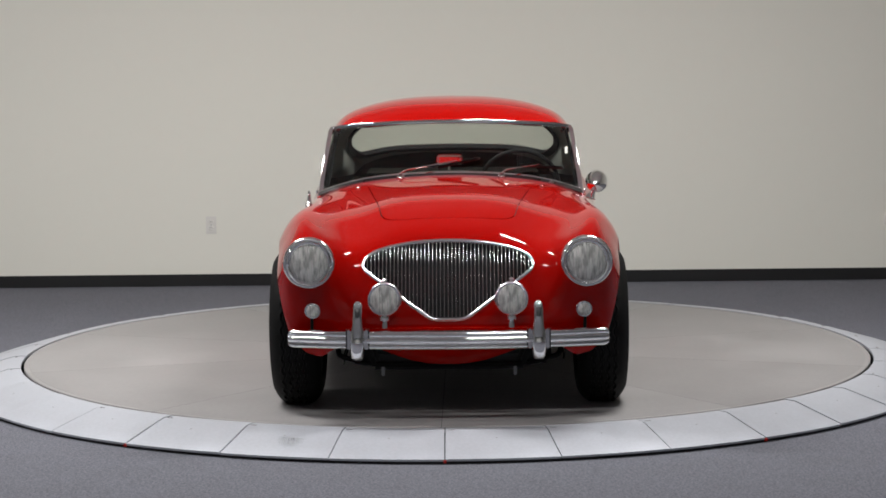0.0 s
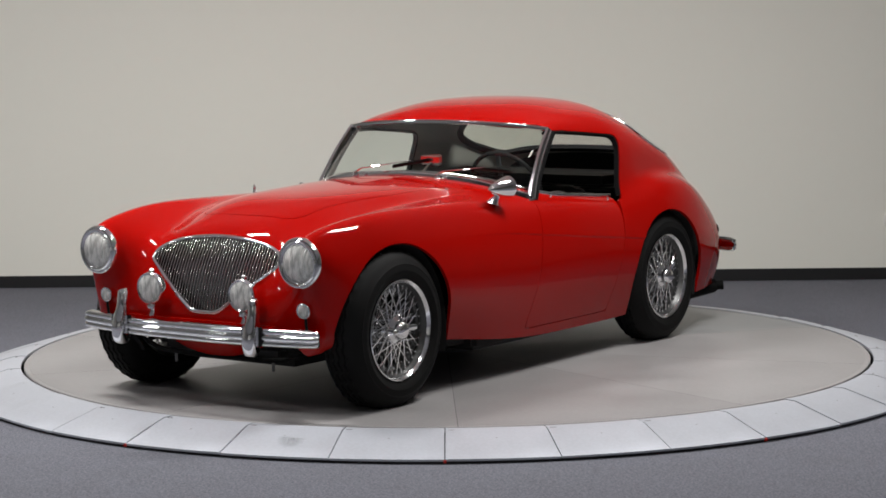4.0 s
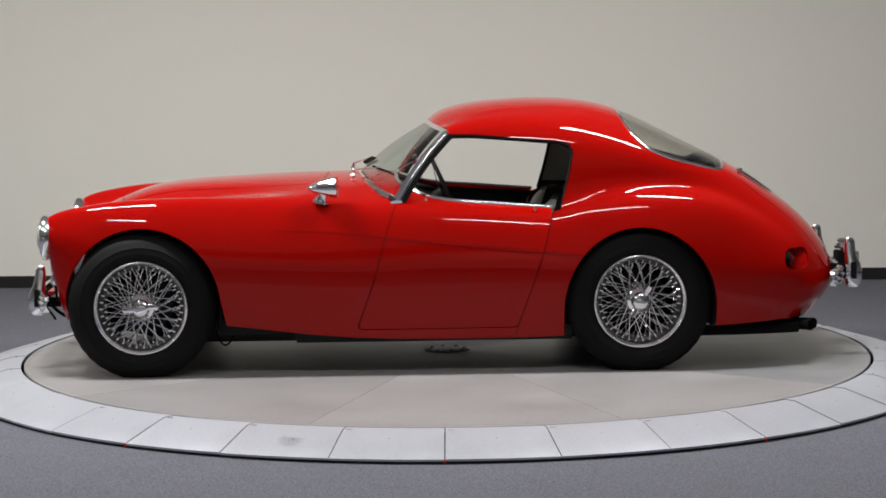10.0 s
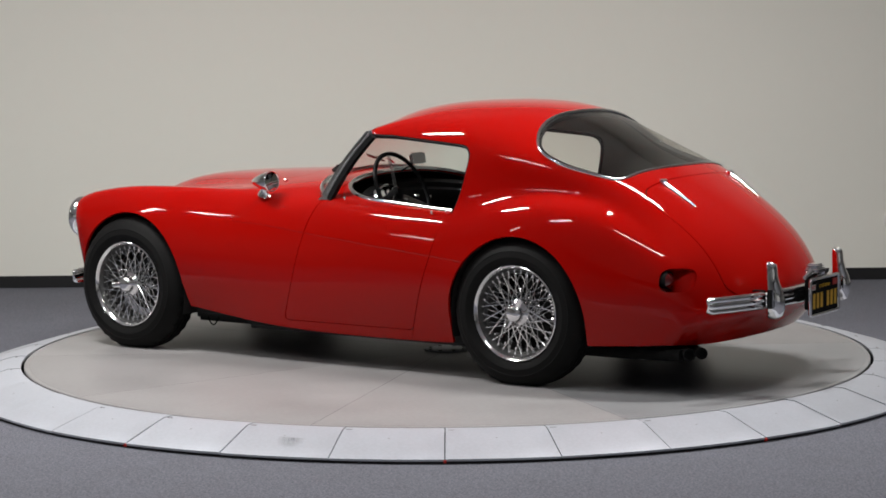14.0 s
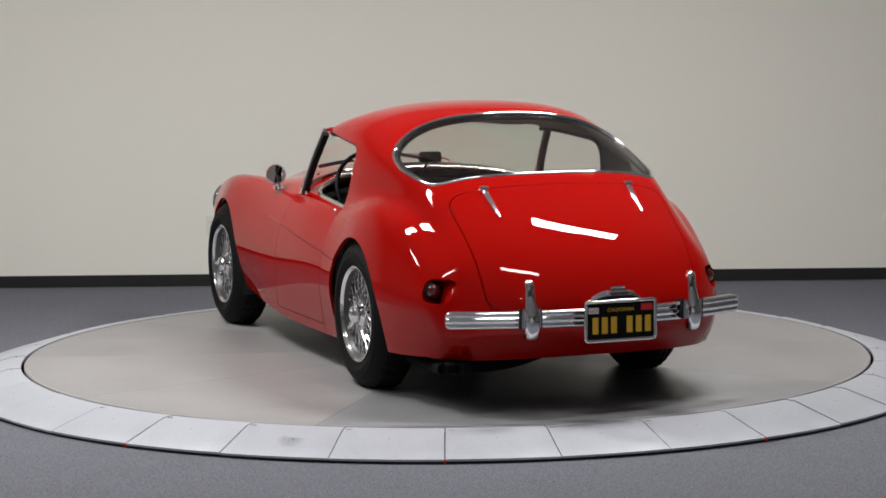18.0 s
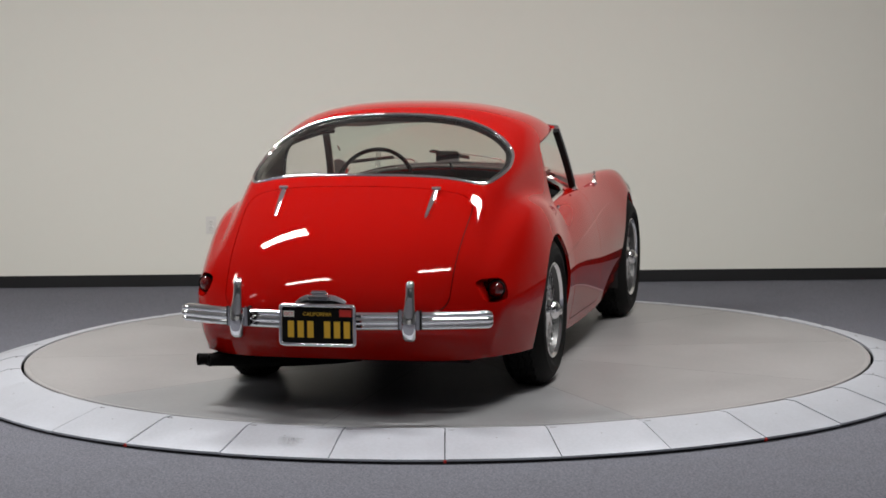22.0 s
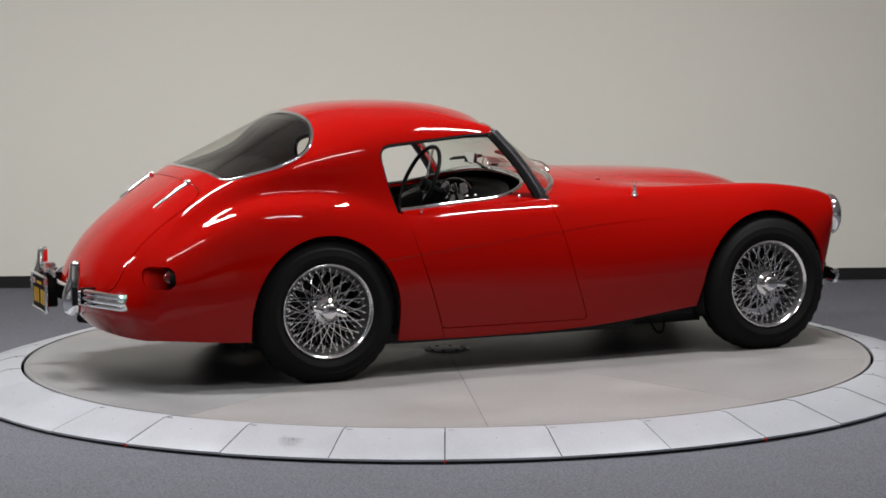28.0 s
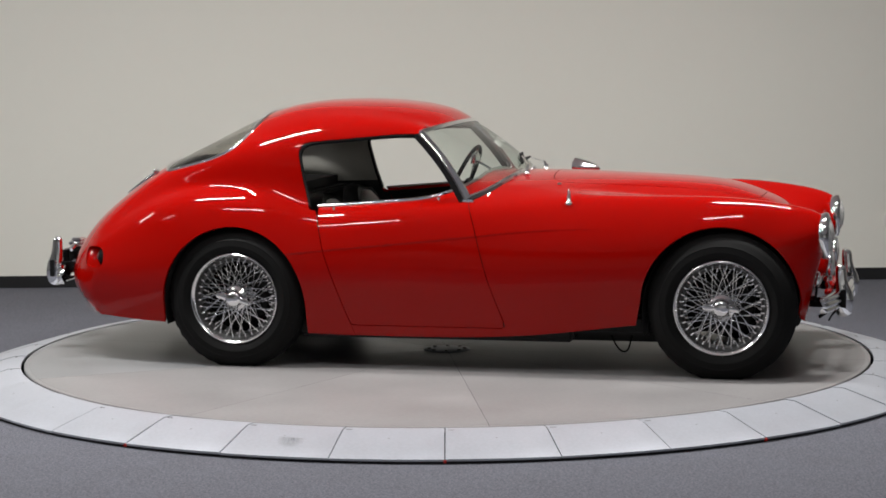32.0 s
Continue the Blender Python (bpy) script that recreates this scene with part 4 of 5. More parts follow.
def number_plate():
    base = car_part("number_plate", box(-2.288, -2.280, -.152, .152, .319, .473, .002), M_BLACK, "black licence plate with yellow marks in a chrome frame")
    rim = []
    for cy, cz, start in ((.142, .463, 0), (-.142, .463, 90), (-.142, .329, 180), (.142, .329, 270)):
        for k in range(5):
            a = radians(start + 22.5 * k)
            rim.append((-2.2885, cy + .012 * math.cos(a), cz + .012 * math.sin(a)))
    part("plate_frame", sweep(rim, ring_section(.0075, 10), (1, 0, 0), True), M_CHROME, base, "chrome plate frame", 80)
    for y in (.112, .071, .030, -.040, -.081, -.122):
        part("plate_mark", box(-2.2895, -2.2878, y - .013, y + .013, .345, .412, .001), M_YELLOW, base, "yellow bar on the plate")
    part("month_tag", box(-2.2895, -2.2878, .098, .142, .428, .452), M_WHITE, base, "white tag")
    part("year_tag", box(-2.2895, -2.2878, -.142, -.092, .432, .460), M_REDTAG, base, "red tag")
    for text, size, y, z, material in (("CALIFORNIA", .021, .0, .4335, M_YELLOW), ("OCT", .018, .120, .4335, M_REDTAG)):
        font = bpy.data.curves.new("lettering", "FONT")
        font.body, font.size, font.align_x, font.extrude = text, size, "CENTER", .0004
        font.materials.append(material)
        ob = new("lettering", font)
        ob.parent = base
        ob.matrix_local = Matrix.Translation((-2.2902, y, z)) @ Matrix(((0, 0, -1, 0), (-1, 0, 0, 0), (0, 1, 0, 0), (0, 0, 0, 1)))
    pod = car_part("plate_lamp", join(
        sweep([(-2.240, -.104, .478), (-2.242, -.085, .484), (-2.244, -.060, .492), (-2.245, 0, .497), (-2.244, .060, .492), (-2.242, .085, .484), (-2.240, .104, .478)], ring_section(.014, 8, 1.2), (0, 0, 1), scales=[.55, .9, 1.1, 1.2, 1.1, .9, .55]),
        box(-2.280, -2.210, -.046, .046, .494, .516, .007, 3)), M_CHROME, "chrome number plate lamp housing")
    part("lamp_cap", box(-2.272, -2.214, -.036, .036, .514, .532, .007, 3), M_CHROME, pod, "chrome cap of the plate lamp")
    for z in (.501, .508):
        part("lamp_slot", box(-2.2815, -2.276, -.040, .040, z - .0018, z + .0018, .0008), M_DARK, pod, "dark lamp slot")
    car_part("plate_bracket", box(-2.279, -2.215, -.05, .05, .33, .47, .004), M_BLACK, "black plate bracket")


number_plate()

for s in SIDES:
    spot = facing((-1.848, s * .634, .501), (-1, s * .12, .0))
    lamp = car_part("tail_lamp", moved(lathe([(.0, -.03), (.034, -.03), (.038, .0), (.036, .005), (.033, .004)], 28), spot), M_BLACK, "round red tail lamp inside its scoop")
    part("lens", moved(lathe([(.0, .024), (.012, .022), (.024, .014), (.033, .002), (.033, -.01), (0, -.012)], 28), spot), M_REDLENS, lamp, "red glass lens")
    # boot hinge straps
    path, norms = [], []
    for k in range(9):
        q, n = drop(REAR, -1.655 - .021 * k, s * (.338 - .0012 * k))
        path.append(q + n * .006)
        norms.append(tuple(n))
    hinge = car_part("boot_hinge", sweep(path, [(.012 * math.cos(a), .009 * math.sin(a) - .002) for a in np.linspace(math.pi, 0, 9)] + [(.012, -.007), (-.012, -.007)], norms, scales=[.9, 1.0, 1.0, .95, .9, .8, .7, .6, .4]), M_CHROME, "chrome strap hinge on the boot lid", 80)
    q, n = drop(REAR, -1.668, s * .337)
    part("knuckle", sweep([q + n * .011 + Vector((0, d, 0)) for d in (-.020, -.018, .018, .020)], ring_section(.009, 10), (1, 0, 0), scales=[.7, 1, 1, .7]), M_CHROME, hinge)

for x, y in ((-1.952, .640), (-1.978, .580)):
    path = curve([(x + .42, y - .54, .160), (x + .30, y - .40, .160), (x + .17, y - .24, .168), (x + .05, y - .07, .184), (x, y, .189)], 18)
    pipe = car_part("exhaust_pipe", sweep(path, ring_section(.0245, 20), ends=False), M_BLACK, "blackened twin exhaust tail pipe")
    on_end = facing((x, y, .189), (-.58, .81, .06))
    part("pipe_lip", moved(lathe([(.0245, -.012), (.0258, -.010), (.0258, .002), (.021, .002), (.021, -.05), (.0, -.05)], 20), on_end), M_BLACK, pipe, "dark open mouth of a tail pipe")
car_part("exhaust_silencer", sweep(curve([(-1.36, .585, .165), (-1.60, .60, .168), (-1.90, .612, .178)], 10), ring_section(.026, 16)), M_BLACK, "blackened exhaust pipe beside the rear axle")


def bullet_mirror():
    at = Vector((.296, .676, .862))
    shell = car_part("wing_mirror", moved(lathe([(.0, .085), (.008, .080), (.022, .055), (.037, .014), (.047, -.024), (.051, -.050), (.048, -.055), (.045, -.052)], 32), facing(at, (1, -.12, -.05))), M_CHROME, "bullet-shaped chrome mirror on the left wing")
    part("mirror_glass", moved(lathe([(.0, -.0525), (.046, -.0520)], 32), facing(at, (1, -.12, -.05))), M_MIRROR, shell, "round mirror glass")
    part("stalk", sweep([(.318, .648, .792), (.316, .651, .803), (.308, .660, .818), (.302, .668, .838)], ring_section(.013, 14, 1.5), (1, 0, 0), scales=[1.9, 1.5, .95, .9]), M_CHROME, shell)
    q, n = drop(FRONT, .443, -.645)
    car_part("wing_finial", moved(lathe([(.017, -.004), (.018, .004), (.012, .010), (.008, .028), (.012, .031), (.008, .034), (.006, .046), (.008, .050), (.005, .058), (.003, .066), (0, .068)], 20), facing(q, (0, 0, 1))), M_CHROME, "small chrome aerial base on the right wing")


handle = car_part("boot_handle", join(box(-2.118, -2.098, -.036, .036, .508, .520, .005, 3), box(-2.106, -2.080, -.010, .010, .500, .516, .004)), M_CHROME, "small chrome boot handle")
part("lock", moved(lathe([(.0, .006), (.007, .005), (.009, .0), (.009, -.02)], 16), facing((-2.104, 0, .482), (-1, 0, .2))), M_CHROME, handle, "chrome lock barrel")
for s in SIDES:
    for x, y, z in ((-.665, .668, .748), (-.165, .652, .797)):
        car_part("door_stud", moved(lathe([(.007, -.006), (.007, .004), (.004, .008), (0, .009)], 12), facing((x, s * y, z), (0, s * .5, 1))), M_CHROME, "small chrome stud on the door top")


M_MIRROR = surface("mirror_glass", (0.9, 0.9, 0.9), 0.02, metal=1.0, vary=0.01)
bullet_mirror()


# ---- windscreen ----
WS_LOW = [(-.034, -.622, .800), (.05, -.53, .836), (.105, -.36, .876), (.128, -.15, .893), (.132, 0, .897), (.128, .15, .893), (.105, .36, .876), (.05, .53, .836), (-.034, .622, .800)]
WS_TOP = [(-.268, -.578, 1.100), (-.235, -.46, 1.114), (-.208, -.30, 1.124), (-.195, -.12, 1.130), (-.193, 0, 1.131), (-.195, .12, 1.130), (-.208, .30, 1.124), (-.235, .46, 1.114), (-.268, .578, 1.100)]


def windscreen():
    n, k = 49, 12
    low, top = curve(WS_LOW, n), curve(WS_TOP, n)
    vs, fs = [], []
    for j in range(k + 1):
        f = j / k
        row = low * (1 - f) + top * f
        row[:, 0] += .018 * math.sin(math.pi * f)
        row[:, 2] += .006 * math.sin(math.pi * f)
        vs += [Vector(p) for p in row]
    for j in range(k):
        for i in range(n - 1):
            fs.append((j * n + i, j * n + i + 1, (j + 1) * n + i + 1, (j + 1) * n + i))
    pane = car_part("windscreen", (vs, fs), M_PANE, "curved clear windscreen in a chrome frame", 60)
    pane.visible_shadow = False
    part("top_rail", sweep([Vector(p) + Vector((.002, 0, .004)) for p in top], [(-.008, -.009), (.008, -.009), (.009, .0), (.006, .008), (-.006, .008), (-.009, 0)], (0, 0, 1)), M_CHROME, pane, "chrome top rail")
    part("bottom_rail", sweep([Vector(p) + Vector((.004, 0, .004)) for p in low], [(-.014, -.012), (.014, -.012), (.012, .004), (.004, .010), (-.006, .008)], (0, 0, 1)), M_CHROME, pane, "chrome bottom rail")
    part("rubber_seal", sweep([Vector(p) + Vector((.006, 0, -.010)) for p in low], [(-.013, -.008), (.015, -.008), (.011, .004), (-.010, .004)], (0, 0, 1)), M_RUBBER, pane, "black rubber foot of the windscreen")
    for s in SIDES:
        a, b = Vector((-.040, s * .626, .792)), Vector((-.276, s * .582, 1.106))
        path = [a.lerp(b, f) + Vector((.016 * math.sin(math.pi * f), 0, .005 * math.sin(math.pi * f))) for f in (0, .15, .3, .45, .6, .75, .88, .965)]
        part("post", sweep(path, [(-.012, -.008), (.012, -.008), (.0125, .004), (.008, .022), (-.008, .022), (-.0125, .004)], (1, 0, .4), scales=[1.25, 1.1, 1, 1, .98, .95, .92, .92]), M_CHROME, pane, "chrome windscreen post")
        part("post_foot", moved(box(-.03, .03, -.012, .012, -.008, .008, .005), Matrix.Translation(a + Vector((.01, s * .004, -.004))) @ Euler((0, radians(10), 0)).to_matrix().to_4x4()), M_CHROME, pane)
        part("post_bead", sweep([p + Vector((.002, s * .0115, 0)) for p in path], ring_section(.0042, 10), (1, 0, .4)), M_CHROME, pane, "bright bead along the post", 80)
        part("post_seal", sweep([p + Vector((-.016, s * .001, -.0064)) for p in path], [(-.0145, -.016), (.0145, -.016), (.0145, .008), (-.0145, .008)], (1, 0, .4)), M_RUBBER, pane, "black inner edge of the post")


windscreen()


def on_screen(y, f, out=0.012):
    """A point on the windscreen at width y and height share f."""
    n = 81
    low, top = curve(WS_LOW, n), curve(WS_TOP, n)
    k = np.interp(y, low[:, 1] * (1 - f) + top[:, 1] * f, np.arange(n))
    i = int(min(k, n - 2))
    g = k - i
    p = (low[i] * (1 - g) + low[i + 1] * g) * (1 - f) + (top[i] * (1 - g) + top[i + 1] * g) * f
    return Vector((p[0] + .018 * math.sin(math.pi * f) + out * .8, p[1], p[2] + .006 * math.sin(math.pi * f) + out * .6))


def wiper(y, tip, f_tip, blade_lo, blade_hi, fl, fh):
    q, n = drop(FRONT, .172, y)
    base = car_part("wiper", moved(lathe([(.015, -.004), (.016, .004), (.011, .010), (.010, .022), (.0, .026)], 18), facing(q, (.2, 0, 1))), M_CHROME, "chrome windscreen wiper at rest")
    a = q + Vector((.0, 0, .022))
    b = on_screen(tip, f_tip, .020)
    part("arm", sweep([a, a.lerp(b, .12) + Vector((.006, 0, .010)), a.lerp(b, .5) + Vector((.004, 0, .006)), b], ring_section(.006, 8, .6), (0, 0, 1), scales=[1.2, 1.1, .8, .6]), M_CHROME, base, "chrome wiper arm")
    lo, hi = on_screen(blade_lo, fl, .012), on_screen(blade_hi, fh, .012)
    part("blade", sweep([lo.lerp(hi, t) for t in (0, .5, 1)], [(-.004, -.008), (.004, -.008), (.003, .006), (-.003, .006)], (1, 0, .5)), M_RUBBER, base, "black rubber wiper blade")
    part("blade_holder", sweep([lo.lerp(hi, t) + Vector((.008, 0, .006)) for t in (.04, .5, .96)], ring_section(.0035, 8), (0, 0, 1)), M_BLACK, base)


car_part("sticker", sweep([on_screen(.560, f, -.004) for f in (.545, .60, .655)], [(-.0065, -.0004), (.0065, -.0004), (.0065, .0004), (-.0065, .0004)], (1, -.5, .6)), M_WHITE, "small white paper sticker inside the windscreen")
wiper(-.236, .03, .20, -.06, .14, .10, .26)
wiper(.243, .42, .22, .33, .54, .18, .26)
for y in (-.37, .37):
    q, n = drop(FRONT, .36, y * .98 + (.06 if y > 0 else -.06))
    car_part("bonnet_stud", moved(lathe([(.010, -.002), (.010, .004), (.006, .008), (0, .009)], 14), facing(q, n)), M_CHROME, "small chrome stud beside the bonnet")


# ---- wheels ----
RIM_R, AXLE_Z = .212, .3245


def tyre_mesh():
    prof = [(.200, -.072), (.212, -.086), (.235, -.099), (.250, -.1045), (.272, -.100), (.289, -.091), (.3035, -.079), (.3135, -.067), (.3205, -.055)]
    for c in (-.042, -.014, .014, .042):
        prof += [(.3250 if abs(c) > .03 else .3262, c - .0065), (.3190, c - .0040), (.3190, c + .0040), (.3250 if abs(c) > .03 else .3262, c + .0065)]
    prof += [(.3205, .055), (.3135, .067), (.3035, .079), (.289, .091), (.276, .0985), (.274, .1005), (.272, .0995), (.250, .1045), (.235, .099), (.214, .086), (.200, .072)]
    n, k = 144, len(prof)
    vs, fs = [], []
    for i in range(n):
        a = 2 * math.pi * i / n
        zig = .0042 if (i // 2) % 2 else -.0042
        for r, h in prof:
            cut = .0012 if (abs(h) > .053 and abs(h) < .082 and i % 2 == 0) else 0.0
            full = r - cut + .13 * max(r - .25, 0)
            z = full * math.sin(a)
            press = max(-AXLE_Z + .0003 - z, 0)  # flattened where it stands on the floor
            vs.append((full * math.cos(a), h * (1 + 1.2 * press) + (zig if r > .3185 and abs(h) < .05 else 0), z + press))
    for i in range(n):
        j = (i + 1) % n
        for q in range(k - 1):
            fs.append((i * k + q, i * k + q + 1, j * k + q + 1, j * k + q))
    return vs, fs


def rim_mesh():
    shape = lathe([(.196, .070), (.205, .078), (RIM_R, .088), (RIM_R + .001, .093), (RIM_R - .003, .095), (.203, .090), (.198, .082)], 96)
    shape = (shape[0], shape[1][:-2])
    nubs = []
    for i in range(36):
        a = 2 * math.pi * i / 36
        for h, r in ((.058, .188), (.034, .173)):
            b = a + (.087 if h < .04 else 0)
            nubs.append(moved(lathe([(.0052, -.006), (.0052, .004), (.003, .014), (.0, .015)], 8), facing((r * math.cos(b), h, r * math.sin(b)), (-math.cos(b), .12, -math.sin(b)))))
    return join(shape, *nubs)


def spoke(r0, h0, a0, r1, h1, a1):
    p = Vector((r0 * math.cos(a0), h0, r0 * math.sin(a0)))
    q = Vector((r1 * math.cos(a1), h1, r1 * math.sin(a1)))
    return sweep([p, q], ring_section(.0026, 6), (0, 1, .01))


def wheel():
    """One wire wheel, outside towards +y."""
    rim = part("wheel", rim_mesh(), M_RIM, CAR, "chrome wire wheel with a knock-off hub", 40)
    # inner part of the rim, much darker than the flange
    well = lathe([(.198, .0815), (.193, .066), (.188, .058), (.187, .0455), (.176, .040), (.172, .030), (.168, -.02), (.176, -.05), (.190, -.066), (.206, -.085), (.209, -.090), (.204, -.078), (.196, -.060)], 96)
    part("rim_well", (well[0], well[1][:-2]), M_WELL, rim, "dark well of the rim behind the spokes", 40)
    part("tyre", tyre_mesh(), M_TYRE, rim, "black rubber tyre with zigzag tread", 28)
    part("hub", lathe([(.0, .088), (.036, .088), (.044, .082), (.050, .076), (.058, .070), (.059, .062), (.052, .056), (.049, -.02), (.060, -.028), (.060, -.04), (0, -.04)], 40), M_CHROME, rim, "chrome wheel hub")
    cap = part("spinner", lathe([(.0, .117), (.022, .1165), (.031, .113), (.038, .104), (.042, .094), (.043, .082)], 36), M_CHROME, rim, "chrome two-eared knock-off nut")
    for s in SIDES:
        ear = []
        for f, w, h in ((.0, .020, .016), (.35, .015, .014), (.7, .014, .011), (.93, .012, .008), (1.0, .007, .004)):
            x = s * (.026 + .054 * f)
            z = .0 + s * .010 * f
            c = .098 + .016 * f * f
            ear.append([(x, c + h * .5 * math.sin(a), z + w * math.cos(a)) for a in (2 * math.pi * q / 12 for q in range(12))])
        vs = [v for r in ear for v in r]
        fs = [(i * 12 + k, i * 12 + (k + 1) % 12, (i + 1) * 12 + (k + 1) % 12, (i + 1) * 12 + k) for i in range(4) for k in range(12)]
        fs.append(tuple(range(48, 60)))
        part("ear", (vs, fs), M_CHROME, cap, "", 60)
    part("brake_drum", lathe([(.0, -.045), (.13, -.045), (.140, -.055), (.140, -.10), (0, -.10)], 40), M_UNDER, rim, "dark brake drum")
    kinds = [(.051, .068, .80, .188, .058), (.051, .068, -.80, .188, .058), (.052, -.012, 1.0, .173, .032), (.052, -.012, -1.0, .173, .032)]
    for kind, (r0, h0, d, r1, h1) in enumerate(kinds):
        first_spoke = None
        for i in range(18):
            a = 2 * math.pi * i / 18 + (0 if kind % 2 == 0 else math.pi / 18) + (.087 if kind > 1 else 0)
            if first_spoke is None:
                first_spoke = part("spoke", spoke(r0, h0, -d, r1, h1, 0.0), M_STEEL, rim, "", 50)
                ob = first_spoke
            else:
                ob = new("spoke", first_spoke.data)
                ob.parent = rim
            ob.matrix_local = Matrix.Rotation(-a, 4, "Y")
    return rim


TRACK = {1: .639, -1: .646}
master = wheel()
spots = [(1.143, 1, 12), (-1.143, 1, 65), (1.143, -1, 3), (-1.143, -1, -6)]
for k, (x, s, turn) in enumerate(spots):
    m = OFFSET @ Matrix.Translation((x, s * TRACK[1 if x > 0 else -1], AXLE_Z)) @ pose(0, 0, 0, 0, 0, 0 if s > 0 else 180) @ Matrix.Rotation(radians(turn), 4, "Y")
    if k == 0:
        master.matrix_local, one_wheel = m, master
    else:
        one_wheel = copy_thing(master, m)
    for child in one_wheel.children:
        if child.name.startswith("tyre"):
            child.matrix_local = Matrix.Rotation(radians(-turn), 4, "Y")


# ---- underside and cabin ----
def cabin():
    car_part("underbody", join(box(-1.45, .95, -.44, .44, .120, .30, .02), box(.90, 1.36, -.34, .34, .160, .30, .03), box(-.86, .46, -.635, .635, .138, .235, .02, 3), box(.40, .82, -.60, .60, .172, .27, .02, 3), box(-1.86, -1.30, -.56, .56, .245, .33, .02)), M_UNDER, "black underside and chassis")
    for x, s in ((1.135, 1), (1.135, -1), (-1.146, 1), (-1.146, -1)):
        n, vs, fs = 25, [], []
        r = .403 if x > 0 else .388
        for i in range(n + 1):
            a = (-.02 if x > 0 else -.24) + (math.pi + (.26 if x > 0 else .48)) * i / n
            for y in (.40, .712 - .12 * max(math.cos(a), 0) if x > 0 else .712 + .024 * min(max(1.6 * math.sin(a), 0), 1)):
                vs.append((x + (.350 if x > 0 else .352) * math.cos(a), s * y, .285 + r * math.sin(a)))
        for i in range(n):
            fs.append((2 * i, 2 * i + 1, 2 * i + 3, 2 * i + 2))
        c = len(vs)
        vs.append((x, s * .40, .20))
        fs += [(2 * i, 2 * i + 2, c) for i in range(n)]
        car_part("wheel_well", ([Vector(v) for v in vs], fs), M_UNDER, "dark inner wheel arch")
    car_part("axle", sweep([(-1.143, y, .3245) for y in (-.58, -.2, 0, .2, .58)], ring_section(.04, 14), (0, 0, 1), scales=[1, 1, 2.4, 1, 1]), M_UNDER, "black rear axle")
    car_part("axle", sweep([(1.143, y, .27) for y in (-.56, 0, .56)], ring_section(.035, 10), (0, 0, 1)), M_UNDER, "black front suspension beam")
    car_part("cabin_floor", join(box(-.95, .25, -.62, .62, .24, .27, .005), box(.22, .25, -.56, .56, .25, .80, .005), box(-.95, -.92, -.63, .63, .25, .78, .005)), M_TRIM, "black carpeted cabin floor and bulkheads")
    car_part("parcel_shelf", join(box(-1.58, -.90, -.555, .555, .755, .780, .01), box(-1.48, -.93, -.50, .50, .74, .835, .045, 4)), M_TRIM, "black trimmed shelf with a padded cover under the rear window")
    car_part("transmission_tunnel", box(-.90, .24, -.11, .11, .26, .46, .05, 3), M_TRIM, "black trimmed transmission tunnel")
    for s in SIDES:
        # unseen panel added to block the bright gap between arch and cabin
        car_part("gap_blocker", box(-.778, -.766, min(s * .60, s * .726), max(s * .60, s * .722), .37, .65, .003), M_TRIM, "black panel added to close the gap into the cabin")
        car_part("door_trim", box(-.70, .10, s * .655 - .012, s * .655 + .012, .27, .735, .008), M_TRIM, "black vinyl inner door trim")
        car_part("door_pull", sweep([(-.42, s * .635, .66), (-.40, s * .622, .668), (-.30, s * .622, .668), (-.28, s * .635, .66)], ring_section(.007, 8), (0, 0, 1)), M_CHROME, "chrome inner door pull")
    dash = car_part("dashboard", sweep([(-.062 - .15 * t * t, .50 * t, -.022 - .055 * t * t) for t in np.linspace(-1, 1, 21)], [(-.035, .62), (.0, .62), (.0, .80), (.012, .845), (.045, .862), (.045, .84), (-.02, .81), (-.034, .78)], (0, 0, 1)), M_TRIM, "black curved dashboard with an oval dial panel")
    spot = facing((-.120, .235, .762), (-1, -.24, .16))
    oval = part("dial_panel", moved(lathe([(.0, -.004), (.088, -.004), (.092, .003), (.097, .005), (.101, .002), (.101, -.02)], 40), spot @ Matrix.Diagonal((1.5, 1, .72, 1))), M_CHROME, dash, "chrome-rimmed oval dial panel")
    part("dial_backing", moved(lathe([(.0, -.0028), (.087, -.0028)], 40), spot @ Matrix.Diagonal((1.5, 1, .72, 1))), M_BLACK, oval, "black face of the dial panel")
    for x, z, r in ((-.075, .004, .044), (.075, .004, .044), (.0, .022, .024), (.0, -.034, .022)):
        m = spot @ Matrix.Translation((x, .003, z))
        dial = part("dial", moved(lathe([(r * 1.0, -.006), (r * 1.05, .004), (r * .98, .008), (r * .9, .005)], 28), m), M_CHROME, dash, "chrome-rimmed round dial")
        part("dial_face", moved(lathe([(.0, .003), (r * .92, .003)], 28), m), M_BLACK, dial, "black dial face")
        part("needle", moved(box(-.0015, .0015, .0035, .005, -.004, r * .75), m @ pose(0, 0, 0, 0, 40, 0)), M_WHITE, dial, "white needle")
    for y, z in ((.08, .745), (-.02, .755), (-.12, .745)):
        part("knob", moved(lathe([(.0, .024), (.010, .022), (.012, .012), (.006, .008), (.006, 0)], 16), facing((-.100 - .15 * (y / .5) ** 2, y, z), (-1, 0, .1))), M_CHROME, dash, "small chrome switch knob")
    car_part("hose", sweep(curve([(.60, -.45, .17), (.626, -.48, .125), (.657, -.48, .085), (.690, -.48, .092), (.704, -.46, .15), (.72, -.44, .20)], 24), ring_section(.004, 6), (0, 1, 0)), M_BLACK, "thin black hose hanging under the sill")
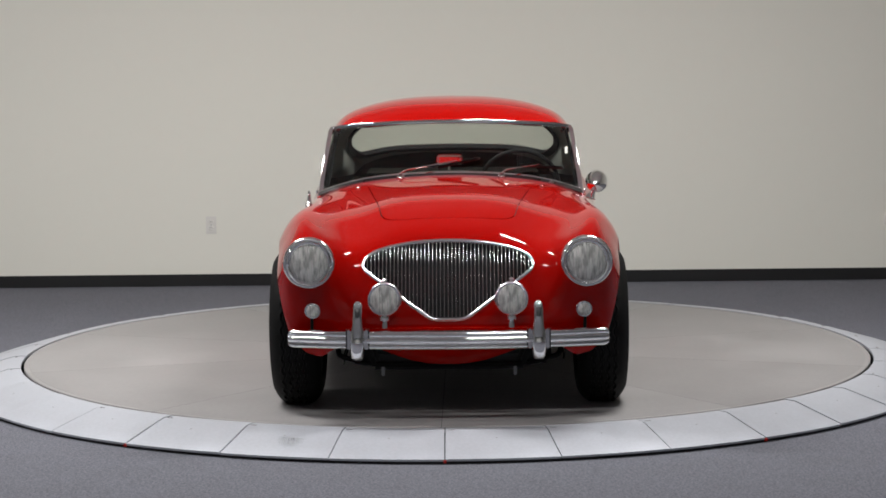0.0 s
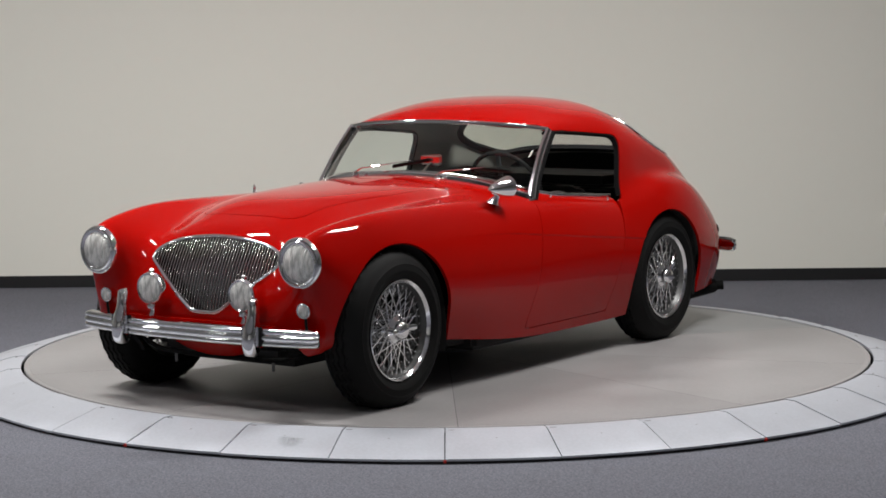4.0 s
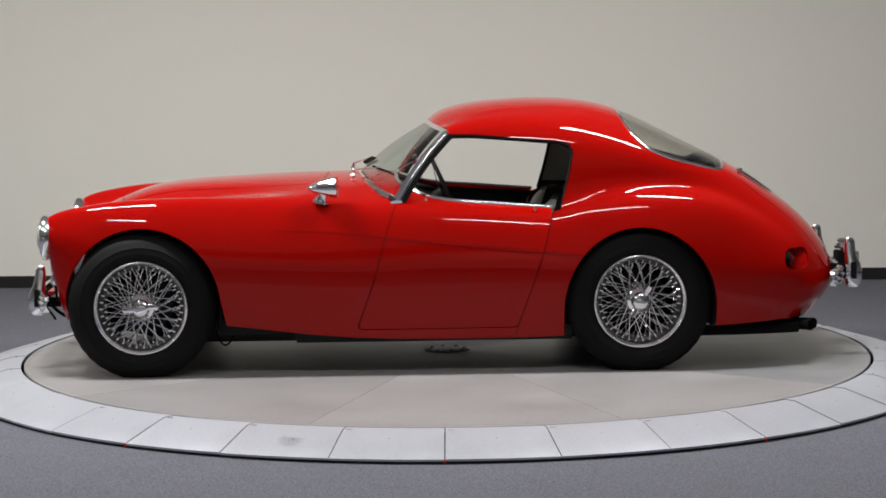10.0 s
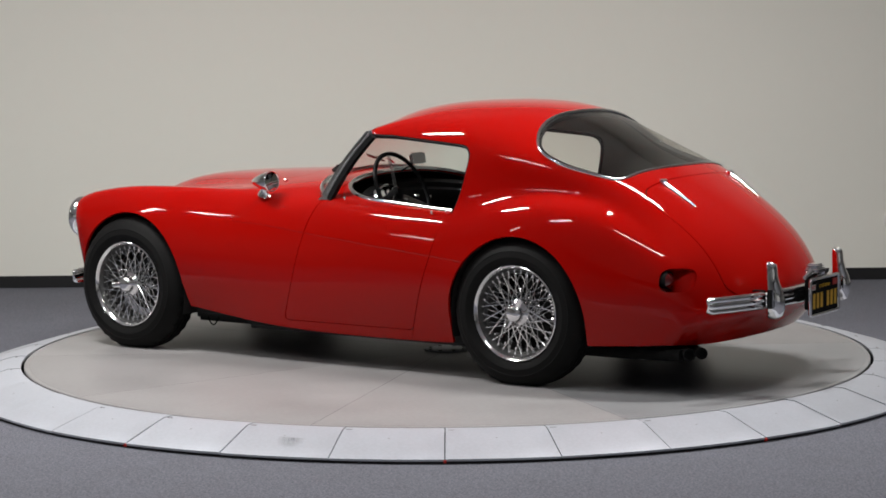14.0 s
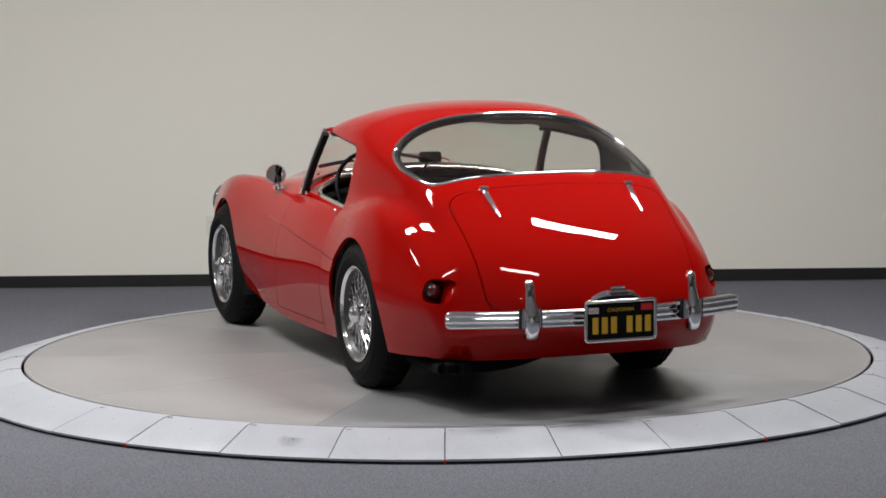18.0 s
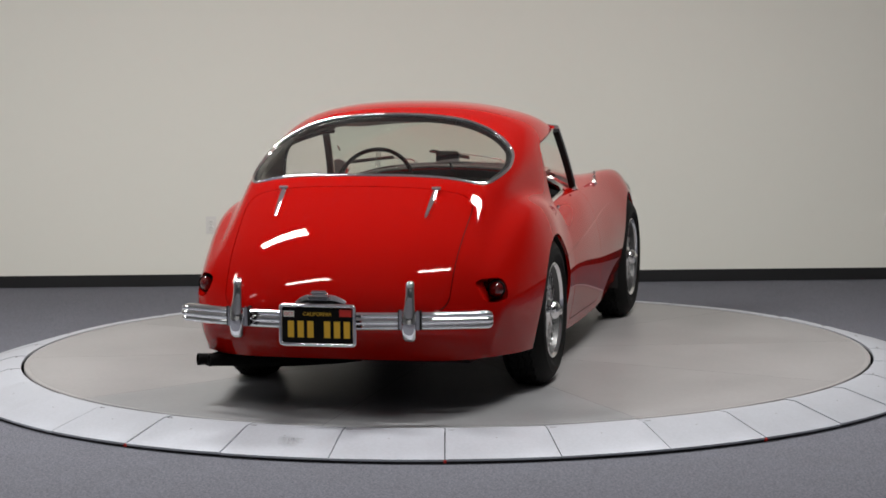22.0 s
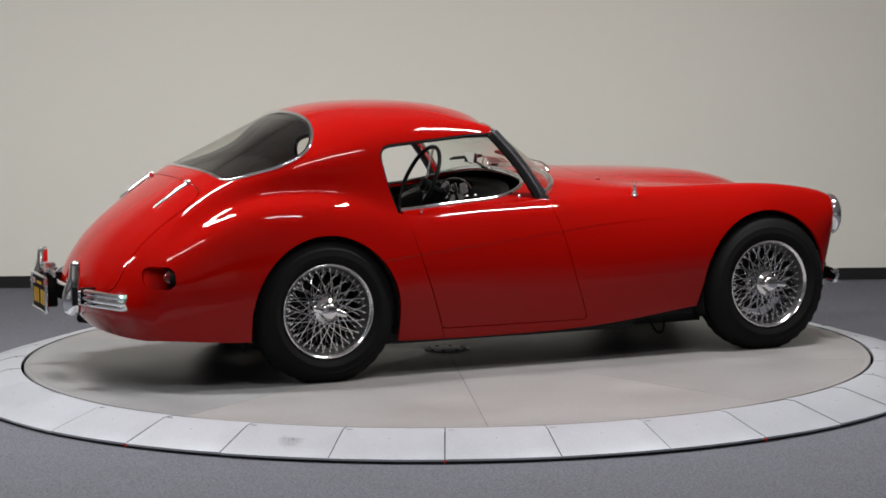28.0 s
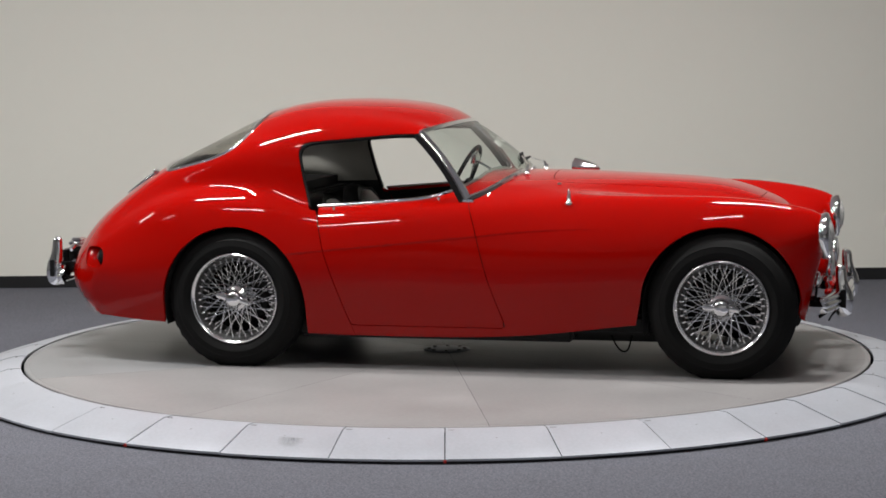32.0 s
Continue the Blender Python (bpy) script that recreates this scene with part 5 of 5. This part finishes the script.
    car_part("hose", sweep(curve([(.83, .46, .20), (.808, .5, .15), (.778, .5, .115), (.746, .5, .147), (.73, .46, .20)], 18), ring_section(.004, 6), (0, 1, 0)), M_BLACK, "thin black hose hanging under the sill")


def steering():
    c, ax = Vector((-.275, .335, .812)), Vector((-.90, 0, .42)).normalized()
    m = facing(c, ax)
    n = 48
    loop = [m @ Vector((.194 * math.cos(2 * math.pi * i / n), 0, .194 * math.sin(2 * math.pi * i / n))) for i in range(n)]
    wheel_ob = car_part("steering_wheel", sweep(loop, ring_section(.0105, 10), tuple(ax), True), M_RUBBER, "thin black steering wheel with steel spokes")
    for a in (90, 210, 330):
        for d in (-.010, 0, .010):
            w = Vector((math.cos(radians(a)), 0, math.sin(radians(a))))
            t = Vector((-w.z, 0, w.x))
            part("spoke", sweep([m @ (w * .03 + t * d - Vector((0, .03, 0))), m @ (w * .12 + t * d - Vector((0, .012, 0))), m @ (w * .190 + t * d)], ring_section(.0022, 6), tuple(ax)), M_STEEL, wheel_ob)
    part("boss", moved(lathe([(.0, -.010), (.022, -.012), (.034, -.026), (.030, -.06), (.022, -.08)], 24), m), M_RUBBER, wheel_ob, "black wheel boss")
    part("column", sweep([c - ax * .06, c - ax * .42], ring_section(.020, 12), (0, 1, 0)), M_BLACK, wheel_ob, "black steering column")


def seat(y):
    base = car_part("seat", box(-.695, -.235, y - .22, y + .22, .30, .44, .05, 4), M_TRIM, "black bucket seat with grey leather facing")
    rows, n = [], 18
    for z, x, w, d in ((.40, -.695, .215, .055), (.50, -.735, .225, .065), (.58, -.770, .23, .065), (.67, -.807, .215, .06), (.73, -.830, .185, .052), (.775, -.847, .13, .04), (.792, -.855, .06, .02)):
        rows.append([(x + d * math.copysign(abs(math.cos(a)) ** .8, math.cos(a)) + .05 * (abs(math.sin(a)) ** 3), y + w * math.copysign(abs(math.sin(a)) ** .6, math.sin(a)), z) for a in (2 * math.pi * k / n for k in range(n))])
    vs = [v for r in rows for v in r]
    fs = [(i * n + k, i * n + (k + 1) % n, (i + 1) * n + (k + 1) % n, (i + 1) * n + k) for i in range(len(rows) - 1) for k in range(n)]
    fs.append(tuple(range(len(vs) - n, len(vs))))
    back = part("backrest", (vs, fs), M_TRIM, base, "black padded backrest", 60)
    m = facing((-.727, y, .640), (1, 0, .38)) @ Matrix.Diagonal((1.0, 1, .95, 1))
    part("facing", moved(lathe([(.0, .030), (.06, .027), (.11, .018), (.14, .004), (.148, -.012), (.148, -.03)], 36), m), M_GREY, back, "grey leather facing of the backrest", 60)
    part("squab", box(-.635, -.275, y - .15, y + .15, .43, .462, .015, 3), M_GREY, base, "grey leather seat cushion")


cabin()
steering()
seat(.31)
seat(-.31)
glassy = car_part("inner_mirror", moved(box(-.008, .012, -.062, .062, -.030, .030, .010, 3), pose(-.132, -.006, .948, 0, 8, 0)), M_CHROME, "chrome-backed rear-view mirror on the dashboard")
part("mirror_glass", moved(box(-.0095, -.008, -.056, .056, -.025, .025), pose(-.132, -.006, .948, 0, 8, 0)), M_MIRROR, glassy, "mirror glass")
part("stem", sweep([(-.122, -.006, .935), (-.07, -.006, .905), (-.02, -.006, .875)], ring_section(.006, 8), (0, 1, 0)), M_CHROME, glassy)


# ---- how things move ----
def motions():
    rows = []
    for t in (0.0, 0.25, 0.5, *range(1, 33)):
        lag = float(np.interp(t, (0, .25, .5, 1, 3, 9, 15, 23, 28, 32), (-90.7, -90.3, -89.95, -89.6, -89.5, -89.3, -89.55, -89.35, -89.75, -90.15)))
        rows.append((float(t), pose(0, 0, 0, 0, 0, lag - 8.85 * t)))
    walk(DISC, rows)
    walk(CAR, rows)


motions()
